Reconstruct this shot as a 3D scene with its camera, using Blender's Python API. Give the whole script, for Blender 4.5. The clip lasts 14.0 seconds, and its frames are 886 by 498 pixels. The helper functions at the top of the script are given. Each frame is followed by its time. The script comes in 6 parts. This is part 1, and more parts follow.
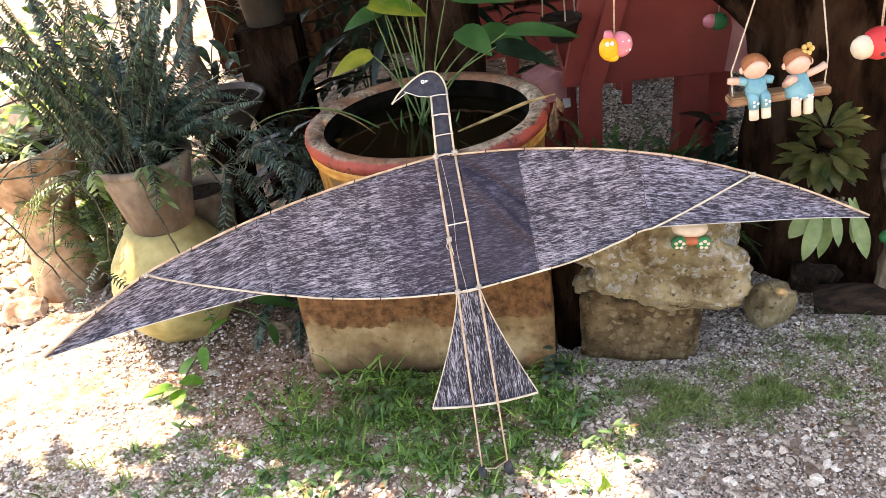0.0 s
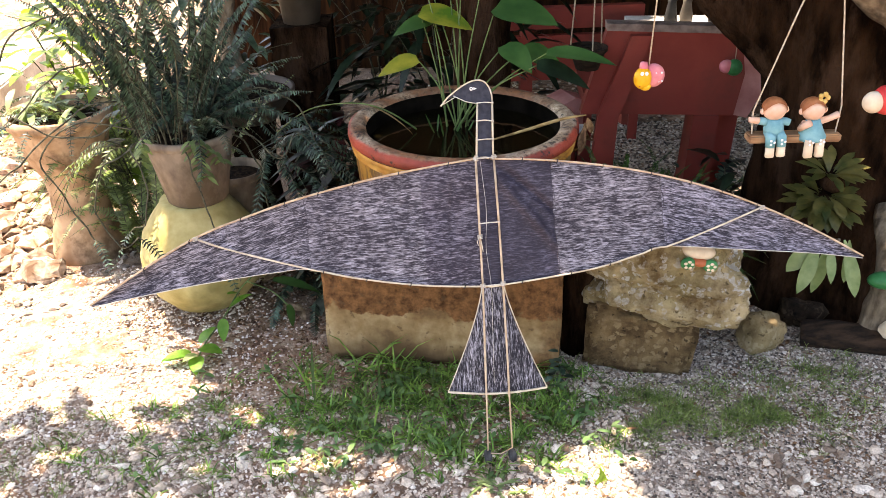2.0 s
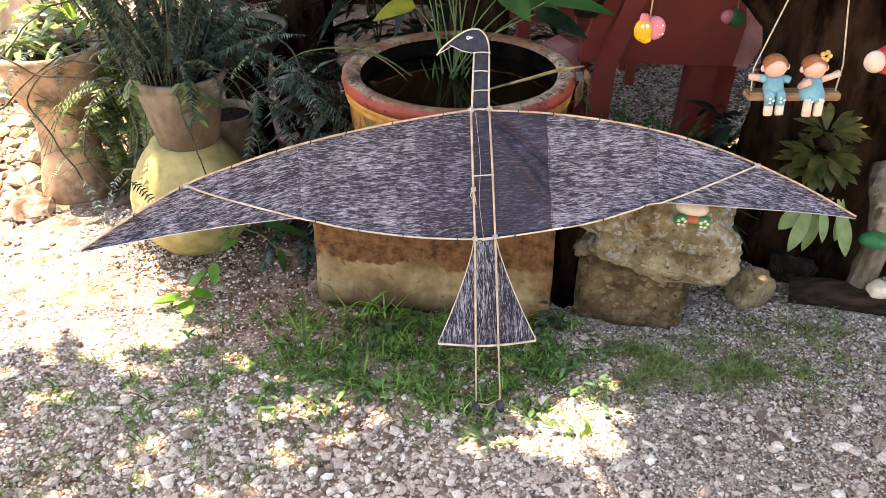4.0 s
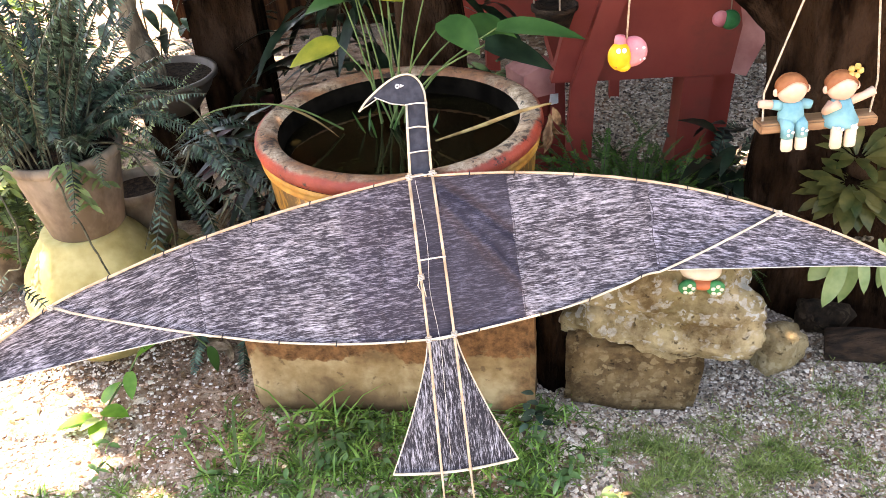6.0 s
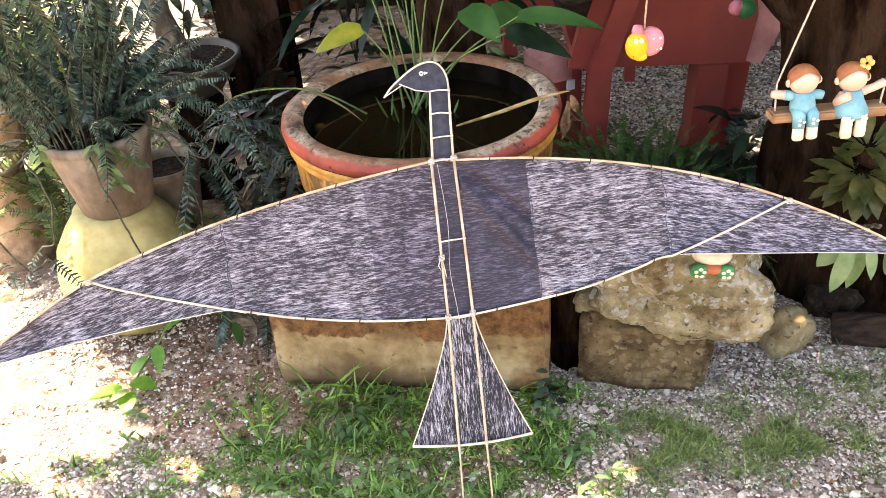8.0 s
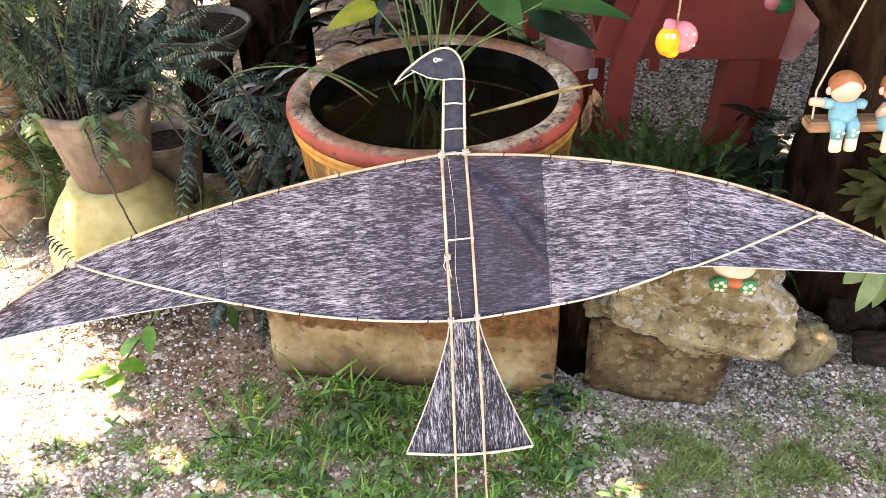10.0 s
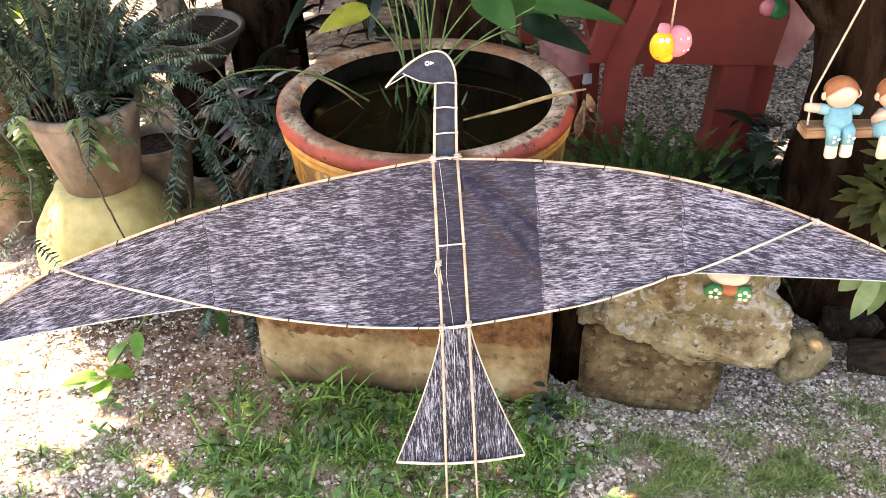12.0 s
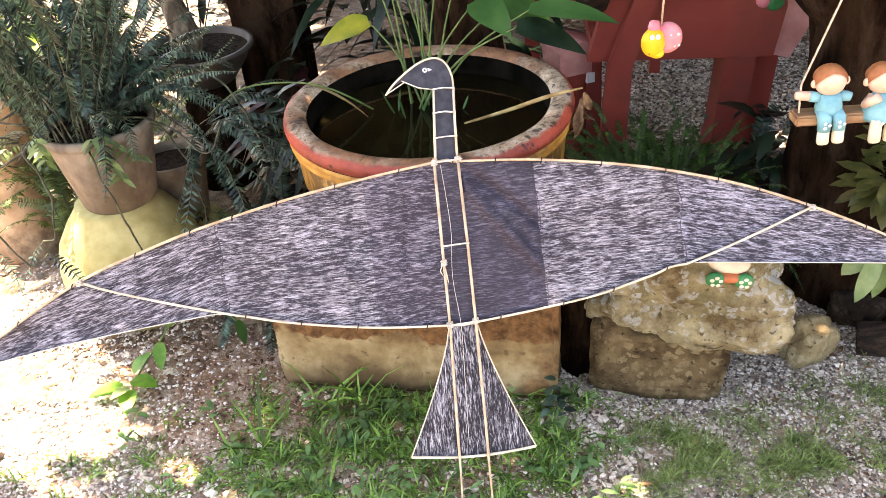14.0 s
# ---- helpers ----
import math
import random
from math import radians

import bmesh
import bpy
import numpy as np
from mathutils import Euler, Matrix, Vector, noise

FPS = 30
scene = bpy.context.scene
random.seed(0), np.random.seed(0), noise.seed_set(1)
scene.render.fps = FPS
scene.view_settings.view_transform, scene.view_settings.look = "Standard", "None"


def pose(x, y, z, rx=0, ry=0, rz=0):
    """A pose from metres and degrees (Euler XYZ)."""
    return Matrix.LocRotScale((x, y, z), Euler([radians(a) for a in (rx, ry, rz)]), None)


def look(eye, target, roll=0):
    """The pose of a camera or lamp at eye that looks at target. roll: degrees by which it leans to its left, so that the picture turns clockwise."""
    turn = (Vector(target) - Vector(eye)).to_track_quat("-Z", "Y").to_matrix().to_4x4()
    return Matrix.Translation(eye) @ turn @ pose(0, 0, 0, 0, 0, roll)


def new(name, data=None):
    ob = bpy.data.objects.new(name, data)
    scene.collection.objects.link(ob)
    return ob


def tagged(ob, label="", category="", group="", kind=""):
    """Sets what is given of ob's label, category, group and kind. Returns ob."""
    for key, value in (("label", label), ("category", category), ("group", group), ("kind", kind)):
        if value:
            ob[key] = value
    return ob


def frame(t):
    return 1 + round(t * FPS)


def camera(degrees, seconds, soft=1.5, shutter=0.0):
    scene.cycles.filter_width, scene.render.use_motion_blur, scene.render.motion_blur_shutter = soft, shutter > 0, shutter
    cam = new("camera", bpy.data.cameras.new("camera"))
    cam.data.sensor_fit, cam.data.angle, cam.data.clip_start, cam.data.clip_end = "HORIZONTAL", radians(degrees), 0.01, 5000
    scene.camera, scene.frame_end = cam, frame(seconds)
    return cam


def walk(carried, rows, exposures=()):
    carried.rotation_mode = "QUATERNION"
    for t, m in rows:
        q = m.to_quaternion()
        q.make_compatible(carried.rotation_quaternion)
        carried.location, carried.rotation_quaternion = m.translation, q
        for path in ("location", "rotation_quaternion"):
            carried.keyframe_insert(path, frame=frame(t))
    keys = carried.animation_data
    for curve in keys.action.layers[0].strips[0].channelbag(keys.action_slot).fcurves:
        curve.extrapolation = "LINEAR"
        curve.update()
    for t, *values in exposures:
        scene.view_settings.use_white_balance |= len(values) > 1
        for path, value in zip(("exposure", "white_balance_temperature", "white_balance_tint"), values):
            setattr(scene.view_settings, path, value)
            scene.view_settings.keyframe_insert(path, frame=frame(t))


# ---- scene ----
cam = camera(55.4, 14.0, 0.6)
PATH = [
    (0, (0.221, -0.147, 1.442), (0.132, 1.653, 0.575), -8.5),
    (0.5, (0.109, -0.311, 1.459), (-0.024, 1.502, 0.625), -1.4),
    (1, (0.083, -0.345, 1.455), (0.017, 1.471, 0.621), -2.3),
    (1.5, (0.067, -0.344, 1.451), (0.033, 1.464, 0.596), -0.8),
    (2, (0.068, -0.315, 1.455), (0.05, 1.507, 0.629), -1.5),
    (2.2, (0.079, -0.277, 1.45), (0.108, 1.529, 0.593), -1.6),
    (4.3, (0.066, -0.29, 1.487), (0.064, 1.466, 0.528), 0.1),
    (4.5, (0.097, -0.284, 1.485), (0.154, 1.495, 0.572), -2.2),
    (5, (0.142, -0.111, 1.455), (0.081, 1.652, 0.512), -4.5),
    (5.5, (0.215, 0.173, 1.432), (0.127, 1.916, 0.455), -7.1),
    (6, (0.205, 0.223, 1.434), (0.195, 1.984, 0.485), -5.0),
    (6.5, (0.19, 0.296, 1.422), (0.12, 2.0, 0.378), -5.0),
    (7, (0.197, 0.242, 1.434), (0.189, 1.977, 0.441), -4.0),
    (7.2, (0.179, 0.161, 1.445), (0.139, 1.904, 0.465), -4.7),
    (9.3, (0.204, 0.23, 1.48), (0.161, 1.925, 0.42), -4.9),
    (9.5, (0.202, 0.268, 1.455), (0.186, 1.943, 0.362), -2.7),
    (10, (0.195, 0.278, 1.457), (0.128, 1.989, 0.424), -2.2),
    (10.5, (0.199, 0.272, 1.455), (0.149, 1.985, 0.423), -2.4),
    (11, (0.207, 0.264, 1.459), (0.131, 1.999, 0.468), -3.2),
    (11.5, (0.191, 0.273, 1.45), (0.053, 1.989, 0.432), -3.0),
    (12, (0.202, 0.298, 1.446), (0.147, 2.016, 0.423), -1.8),
    (12.5, (0.212, 0.283, 1.451), (0.119, 2.008, 0.442), -1.6),
    (13, (0.228, 0.253, 1.464), (0.102, 1.967, 0.441), -4.1),
    (13.5, (0.235, 0.243, 1.467), (0.145, 1.973, 0.468), -5.6),
    (14, (0.238, 0.247, 1.463), (0.132, 1.97, 0.453), -5.0),
]
EXPOSURES = [(0.0, 2.4, 8800, 20), (0.5, 2.2, 8800, 20), (4.5, 2.2, 8800, 20), (6.0, 2.95, 9200, 20), (7.0, 2.86, 9200, 20), (14.0, 2.88, 9200, 20)]
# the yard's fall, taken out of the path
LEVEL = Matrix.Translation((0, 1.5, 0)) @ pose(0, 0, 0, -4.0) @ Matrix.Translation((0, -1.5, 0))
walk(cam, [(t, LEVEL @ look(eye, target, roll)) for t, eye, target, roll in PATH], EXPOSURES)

# ---- light ----
SUN = Vector((-0.34, 0.20, 0.92)).normalized()
world = bpy.data.worlds.new("sky")
scene.world = world
world.use_nodes = True
wn = world.node_tree.nodes
sky = wn.new("ShaderNodeTexSky")
sky.sky_type = "NISHITA"
sky.sun_disc = False
sky.sun_elevation = math.asin(SUN.z)
sky.sun_rotation = math.atan2(SUN.x, SUN.y)
world.node_tree.links.new(sky.outputs[0], wn["Background"].inputs[0])
wn["Background"].inputs[1].default_value = 0.15
lamp = bpy.data.lights.new("sun", "SUN")
lamp.energy, lamp.angle, lamp.color = 5.0, radians(0.53), (1.0, 0.97, 0.93)
new("sun", lamp).matrix_world = look(SUN * 30, (0, 0, 0))


# ---- materials ----
def nodes_of(name):
    m = bpy.data.materials.new(name)
    m.use_nodes = True
    nt = m.node_tree
    return m, nt, nt.nodes["Principled BSDF"]


def add(nt, kind, **values):
    n = nt.nodes.new(kind)
    for key, v in values.items():
        n.inputs[key].default_value = v
    return n


def coords(nt, stretch=(1, 1, 1), turn=(0, 0, 0)):
    tc = nt.nodes.new("ShaderNodeTexCoord")
    mp = add(nt, "ShaderNodeMapping", Scale=stretch, Rotation=[radians(a) for a in turn])
    nt.links.new(tc.outputs["Object"], mp.inputs["Vector"])
    return mp.outputs[0]


def ramp(nt, fac, stops):
    r = nt.nodes.new("ShaderNodeValToRGB")
    e = r.color_ramp.elements
    while len(e) < len(stops):
        e.new(0.5)
    for el, (p, c) in zip(e, stops):
        el.position, el.color = p, (*c, 1)
    nt.links.new(fac, r.inputs[0])
    return r.outputs[0]


def mix(nt, fac, a, b, how="MIX"):
    n = nt.nodes.new("ShaderNodeMix")
    n.data_type, n.blend_type = "RGBA", how
    for sock, v in ((0, fac), (6, a), (7, b)):
        if isinstance(v, (int, float)):
            n.inputs[sock].default_value = v
        elif isinstance(v, tuple):
            n.inputs[sock].default_value = (*v, 1)
        else:
            nt.links.new(v, n.inputs[sock])
    return n.outputs[2]


def noise_tex(nt, vec, scale, detail=5.0, rough=0.55):
    n = add(nt, "ShaderNodeTexNoise", Scale=scale, Detail=detail, Roughness=rough)
    nt.links.new(vec, n.inputs["Vector"])
    return n.outputs["Fac"]


def voronoi(nt, vec, scale, out="Distance", feature="F1"):
    n = add(nt, "ShaderNodeTexVoronoi", Scale=scale)
    n.feature = feature
    nt.links.new(vec, n.inputs["Vector"])
    return n.outputs[out]


def bump(nt, bsdf, height, strength, dist):
    b = add(nt, "ShaderNodeBump", Strength=strength, Distance=dist)
    nt.links.new(height, b.inputs["Height"])
    nt.links.new(b.outputs[0], bsdf.inputs["Normal"])


def vary(nt, colour, amount, per="island"):
    """Lightens or darkens piece by piece."""
    if per == "island":
        g = nt.nodes.new("ShaderNodeNewGeometry")
        rnd = g.outputs["Random Per Island"]
    else:
        g = nt.nodes.new("ShaderNodeObjectInfo")
        rnd = g.outputs["Random"]
    k = ramp(nt, rnd, [(0, (1 - amount,) * 3), (1, (1 + amount,) * 3)])
    return mix(nt, 1.0, colour, k, "MULTIPLY")


def surface(name, dark, light, scale=20, rough=0.8, relief=0.3, depth=0.004, stain=None, stain_scale=3, stain_at=(0.5, 0.62),
            stretch=(1, 1, 1), per=None, amount=0.25, spec=0.25, coat=0.0):
    """A surface with fine grain, larger stains and relief."""
    m, nt, b = nodes_of(name)
    v = coords(nt, stretch)
    n1 = noise_tex(nt, v, scale, 6)
    c = ramp(nt, n1, [(0.38, dark), (0.62, light)])
    if stain:
        n2 = noise_tex(nt, v, stain_scale, 7, 0.62)
        c = mix(nt, ramp(nt, n2, [(stain_at[0], (0, 0, 0)), (stain_at[1], (1, 1, 1))]), c, stain)
    if per:
        c = vary(nt, c, amount, per)
    nt.links.new(c, b.inputs["Base Color"])
    b.inputs["Roughness"].default_value = rough
    b.inputs["Specular IOR Level"].default_value = spec
    b.inputs["Coat Weight"].default_value = coat
    if relief:
        bump(nt, b, noise_tex(nt, v, scale * 2.2, 6, 0.6), relief, depth)
    return m


def leafy(name, dark, light, rough=0.45, glow=0.35, per="island", amount=0.35, scale=25, spec=0.35):
    """Leaf: light comes through it."""
    m, nt, b = nodes_of(name)
    v = coords(nt)
    c = vary(nt, ramp(nt, noise_tex(nt, v, scale, 4), [(0.3, dark), (0.7, light)]), amount, per)
    nt.links.new(c, b.inputs["Base Color"])
    b.inputs["Roughness"].default_value = rough
    b.inputs["Specular IOR Level"].default_value = spec
    t = nt.nodes.new("ShaderNodeBsdfTranslucent")
    nt.links.new(mix(nt, 1.0, c, (1.0, 1.1, 0.45), "MULTIPLY"), t.inputs[0])
    s = nt.nodes.new("ShaderNodeMixShader")
    s.inputs[0].default_value = glow
    nt.links.new(b.outputs[0], s.inputs[1])
    nt.links.new(t.outputs[0], s.inputs[2])
    nt.links.new(s.outputs[0], nt.nodes["Material Output"].inputs["Surface"])
    return m


def fabric(name, turn, low, high, upright=False, cover=0.0):
    """Thin black sheet with pale brushed streaks that run along the wing."""
    m, nt, b = nodes_of(name)
    v = coords(nt, (1, 1, 1), (0, turn, 0))

    def strokes(across, along, shift):
        mp = add(nt, "ShaderNodeMapping", Scale=(across, 60, along) if upright else (along, 60, across), Location=(shift, 0, shift))
        nt.links.new(bent, mp.inputs["Vector"])
        return noise_tex(nt, mp.outputs[0], 1.0, 5, 0.72)

    # the strokes were drawn by hand: their direction wavers
    waver = add(nt, "ShaderNodeTexNoise", Scale=9.0, Detail=2.0)
    nt.links.new(v, waver.inputs["Vector"])
    bent = mix(nt, 0.012, v, waver.outputs["Color"], "ADD")
    fine, coarse = strokes(470, 62, 0.0), strokes(210, 26, 7.3)
    broad = noise_tex(nt, v, 11.0, 5, 0.62)
    total = None
    for sock, k in ((fine, 0.62), (coarse, 0.38), (broad, 0.20)):
        mx = nt.nodes.new("ShaderNodeMath")
        mx.operation = "MULTIPLY_ADD"
        mx.inputs[1].default_value = k
        nt.links.new(sock, mx.inputs[0])
        if total is None:
            mx.inputs[2].default_value = 0.0
        else:
            nt.links.new(total, mx.inputs[2])
        total = mx.outputs[0]
    half = tuple(0.36 * a + 0.64 * q for a, q in zip(high, low))
    c = ramp(nt, total, [(0.567 + cover, low), (0.64 + cover, half), (0.745 + cover, high)])
    nt.links.new(c, b.inputs["Base Color"])
    b.inputs["Roughness"].default_value = 0.62
    b.inputs["Specular IOR Level"].default_value = 0.3
    bump(nt, b, fine, 0.25, 0.002)
    return m


def ground_material():
    m, nt, b = nodes_of("gravelly_soil")
    v = coords(nt)
    soil = ramp(nt, noise_tex(nt, v, 14, 8, 0.65), [(0.36, (0.085, 0.042, 0.024)), (0.5, (0.27, 0.165, 0.105)), (0.66, (0.48, 0.36, 0.26))])
    grit = ramp(nt, noise_tex(nt, v, 120, 5, 0.7), [(0.36, (0.15, 0.11, 0.085)), (0.64, (0.64, 0.57, 0.50))])
    c = mix(nt, ramp(nt, noise_tex(nt, v, 2.2, 6), [(0.42, (0.05,) * 3), (0.62, (0.5,) * 3)]), soil, grit)
    nt.links.new(c, b.inputs["Base Color"])
    b.inputs["Roughness"].default_value = 0.95
    b.inputs["Specular IOR Level"].default_value = 0.1
    bump(nt, b, noise_tex(nt, v, 95, 6, 0.7), 0.9, 0.010)
    return m


def rock_material(name, dark, light, pale, moss):
    m, nt, b = nodes_of(name)
    v = coords(nt)
    c = ramp(nt, noise_tex(nt, v, 9, 9, 0.7), [(0.38, dark), (0.60, light)])
    wob = mix(nt, 0.05, v, noise_tex(nt, v, 40, 4), "ADD")
    crust = mix(nt, 0.5, ramp(nt, voronoi(nt, wob, 38), [(0.2, (1,) * 3), (0.7, (0,) * 3)]), noise_tex(nt, v, 20, 10, 0.7))
    spots = ramp(nt, crust, [(0.50, (0,) * 3), (0.60, (1,) * 3)])
    where = ramp(nt, noise_tex(nt, v, 6, 9, 0.7), [(0.42, (0.03,) * 3), (0.56, (0.95,) * 3)])
    c = mix(nt, mix(nt, 1.0, spots, where, "MULTIPLY"), c, pale)
    c = mix(nt, ramp(nt, noise_tex(nt, v, 3.1, 6), [(0.56, (0,) * 3), (0.74, (0.8,) * 3)]), c, moss)
    c = mix(nt, ramp(nt, noise_tex(nt, v, 60, 4), [(0.60, (0,) * 3), (0.68, (0.8,) * 3)]), c, tuple(0.35 * a for a in dark))
    nt.links.new(c, b.inputs["Base Color"])
    b.inputs["Roughness"].default_value = 0.9
    b.inputs["Specular IOR Level"].default_value = 0.15
    bump(nt, b, noise_tex(nt, v, 34, 10, 0.75), 1.0, 0.03)
    return m


def plinth_material():
    m, nt, b = nodes_of("stained_plaster")
    v = coords(nt)
    tan = ramp(nt, noise_tex(nt, v, 7, 8, 0.6), [(0.38, (0.17, 0.105, 0.050)), (0.5, (0.29, 0.195, 0.095)), (0.62, (0.42, 0.31, 0.175))])
    sep = nt.nodes.new("ShaderNodeSeparateXYZ")
    nt.links.new(v, sep.inputs[0])
    h = nt.nodes.new("ShaderNodeMath")
    h.operation = "MULTIPLY_ADD"
    h.inputs[1].default_value = 0.22
    nt.links.new(noise_tex(nt, v, 6.5, 6, 0.6), h.inputs[0])
    nt.links.new(sep.outputs[2], h.inputs[2])
    brown = ramp(nt, noise_tex(nt, v, 28, 7, 0.7), [(0.35, (0.055, 0.024, 0.010)), (0.7, (0.30, 0.145, 0.06))])
    c = mix(nt, ramp(nt, h.outputs[0], [(0.296, (0,) * 3), (0.302, (1,) * 3)]), tan, brown)
    c = mix(nt, ramp(nt, noise_tex(nt, v, 34, 5), [(0.60, (0,) * 3), (0.66, (0.6,) * 3)]), c, (0.09, 0.055, 0.03))
    c = mix(nt, ramp(nt, h.outputs[0], [(0.13, (0.9,) * 3), (0.22, (0,) * 3)]), c, (0.10, 0.058, 0.03))
    c = mix(nt, ramp(nt, noise_tex(nt, v, 2.6, 5), [(0.49, (0,) * 3), (0.57, (0.8,) * 3)]), c, brown)
    nt.links.new(c, b.inputs["Base Color"])
    b.inputs["Roughness"].default_value = 0.88
    b.inputs["Specular IOR Level"].default_value = 0.15
    bump(nt, b, noise_tex(nt, v, 40, 8, 0.7), 0.5, 0.006)
    return m


def glaze_material(name, dark, light, drip, coat=0.5):
    m, nt, b = nodes_of(name)
    v = coords(nt)
    vs = coords(nt, (9, 9, 2.2))
    c = ramp(nt, noise_tex(nt, v, 6, 6), [(0.3, dark), (0.7, light)])
    c = mix(nt, ramp(nt, noise_tex(nt, vs, 3.0, 7, 0.7), [(0.45, (0,) * 3), (0.51, (0.95,) * 3)]), c, drip)
    nt.links.new(c, b.inputs["Base Color"])
    b.inputs["Roughness"].default_value = 0.45
    b.inputs["Coat Weight"].default_value = coat
    b.inputs["Coat Roughness"].default_value = 0.2
    bump(nt, b, noise_tex(nt, v, 30, 6), 0.3, 0.004)
    return m


def rim_material():
    """Red paint worn down to pale clay, with dark spots and brown patches."""
    m, nt, b = nodes_of("worn_rim_paint")
    v = coords(nt)
    pale = ramp(nt, noise_tex(nt, v, 34, 9, 0.75), [(0.38, (0.05, 0.034, 0.024)), (0.47, (0.36, 0.24, 0.15)), (0.62, (0.72, 0.58, 0.43))])
    brown = ramp(nt, noise_tex(nt, v, 26, 8, 0.7), [(0.35, (0.085, 0.036, 0.018)), (0.65, (0.38, 0.155, 0.07))])
    pale = mix(nt, ramp(nt, noise_tex(nt, v, 4.2, 5), [(0.42, (0,) * 3), (0.52, (0.95,) * 3)]), pale, brown)
    flat = nt.nodes.new("ShaderNodeVectorMath")
    flat.operation = "MULTIPLY"
    flat.inputs[1].default_value = (1, 1, 0)
    nt.links.new(v, flat.inputs[0])
    size = nt.nodes.new("ShaderNodeVectorMath")
    size.operation = "LENGTH"
    nt.links.new(flat.outputs[0], size.inputs[0])
    h = nt.nodes.new("ShaderNodeMath")
    h.operation = "MULTIPLY_ADD"
    h.inputs[1].default_value = 0.040
    nt.links.new(noise_tex(nt, v, 9, 7, 0.7), h.inputs[0])
    nt.links.new(size.outputs["Value"], h.inputs[2])
    red = ramp(nt, noise_tex(nt, v, 14, 7), [(0.3, (0.20, 0.024, 0.014)), (0.7, (0.50, 0.075, 0.036))])
    c = mix(nt, ramp(nt, h.outputs[0], [(0.367, (0,) * 3), (0.373, (1,) * 3)]), pale, red)
    c = mix(nt, ramp(nt, noise_tex(nt, v, 17, 8, 0.75), [(0.56, (0,) * 3), (0.60, (0.95,) * 3)]), c, (0.030, 0.018, 0.012))
    nt.links.new(c, b.inputs["Base Color"])
    b.inputs["Roughness"].default_value = 0.6
    bump(nt, b, noise_tex(nt, v, 45, 8, 0.7), 0.6, 0.006)
    return m


def water_material():
    m, nt, b = nodes_of("dark_pond_water")
    v = coords(nt)
    nt.links.new(ramp(nt, noise_tex(nt, v, 5, 5), [(0.35, (0.003, 0.0025, 0.001)), (0.7, (0.014, 0.010, 0.004))]), b.inputs["Base Color"])
    b.inputs["Roughness"].default_value = 0.03
    b.inputs["IOR"].default_value = 1.33
    bump(nt, b, noise_tex(nt, v, 9, 3), 0.12, 0.01)
    return m


def pebble_material(name, tones):
    """Stones of several colours, each stone its own."""
    m, nt, b = nodes_of(name)
    g = nt.nodes.new("ShaderNodeNewGeometry")
    c = ramp(nt, g.outputs["Random Per Island"], tones)
    v = coords(nt)
    c = mix(nt, 1.0, c, ramp(nt, noise_tex(nt, v, 160, 4), [(0.35, (0.72,) * 3), (0.65, (1.2,) * 3)]), "MULTIPLY")
    nt.links.new(c, b.inputs["Base Color"])
    b.inputs["Roughness"].default_value = 0.85
    b.inputs["Specular IOR Level"].default_value = 0.2
    return m


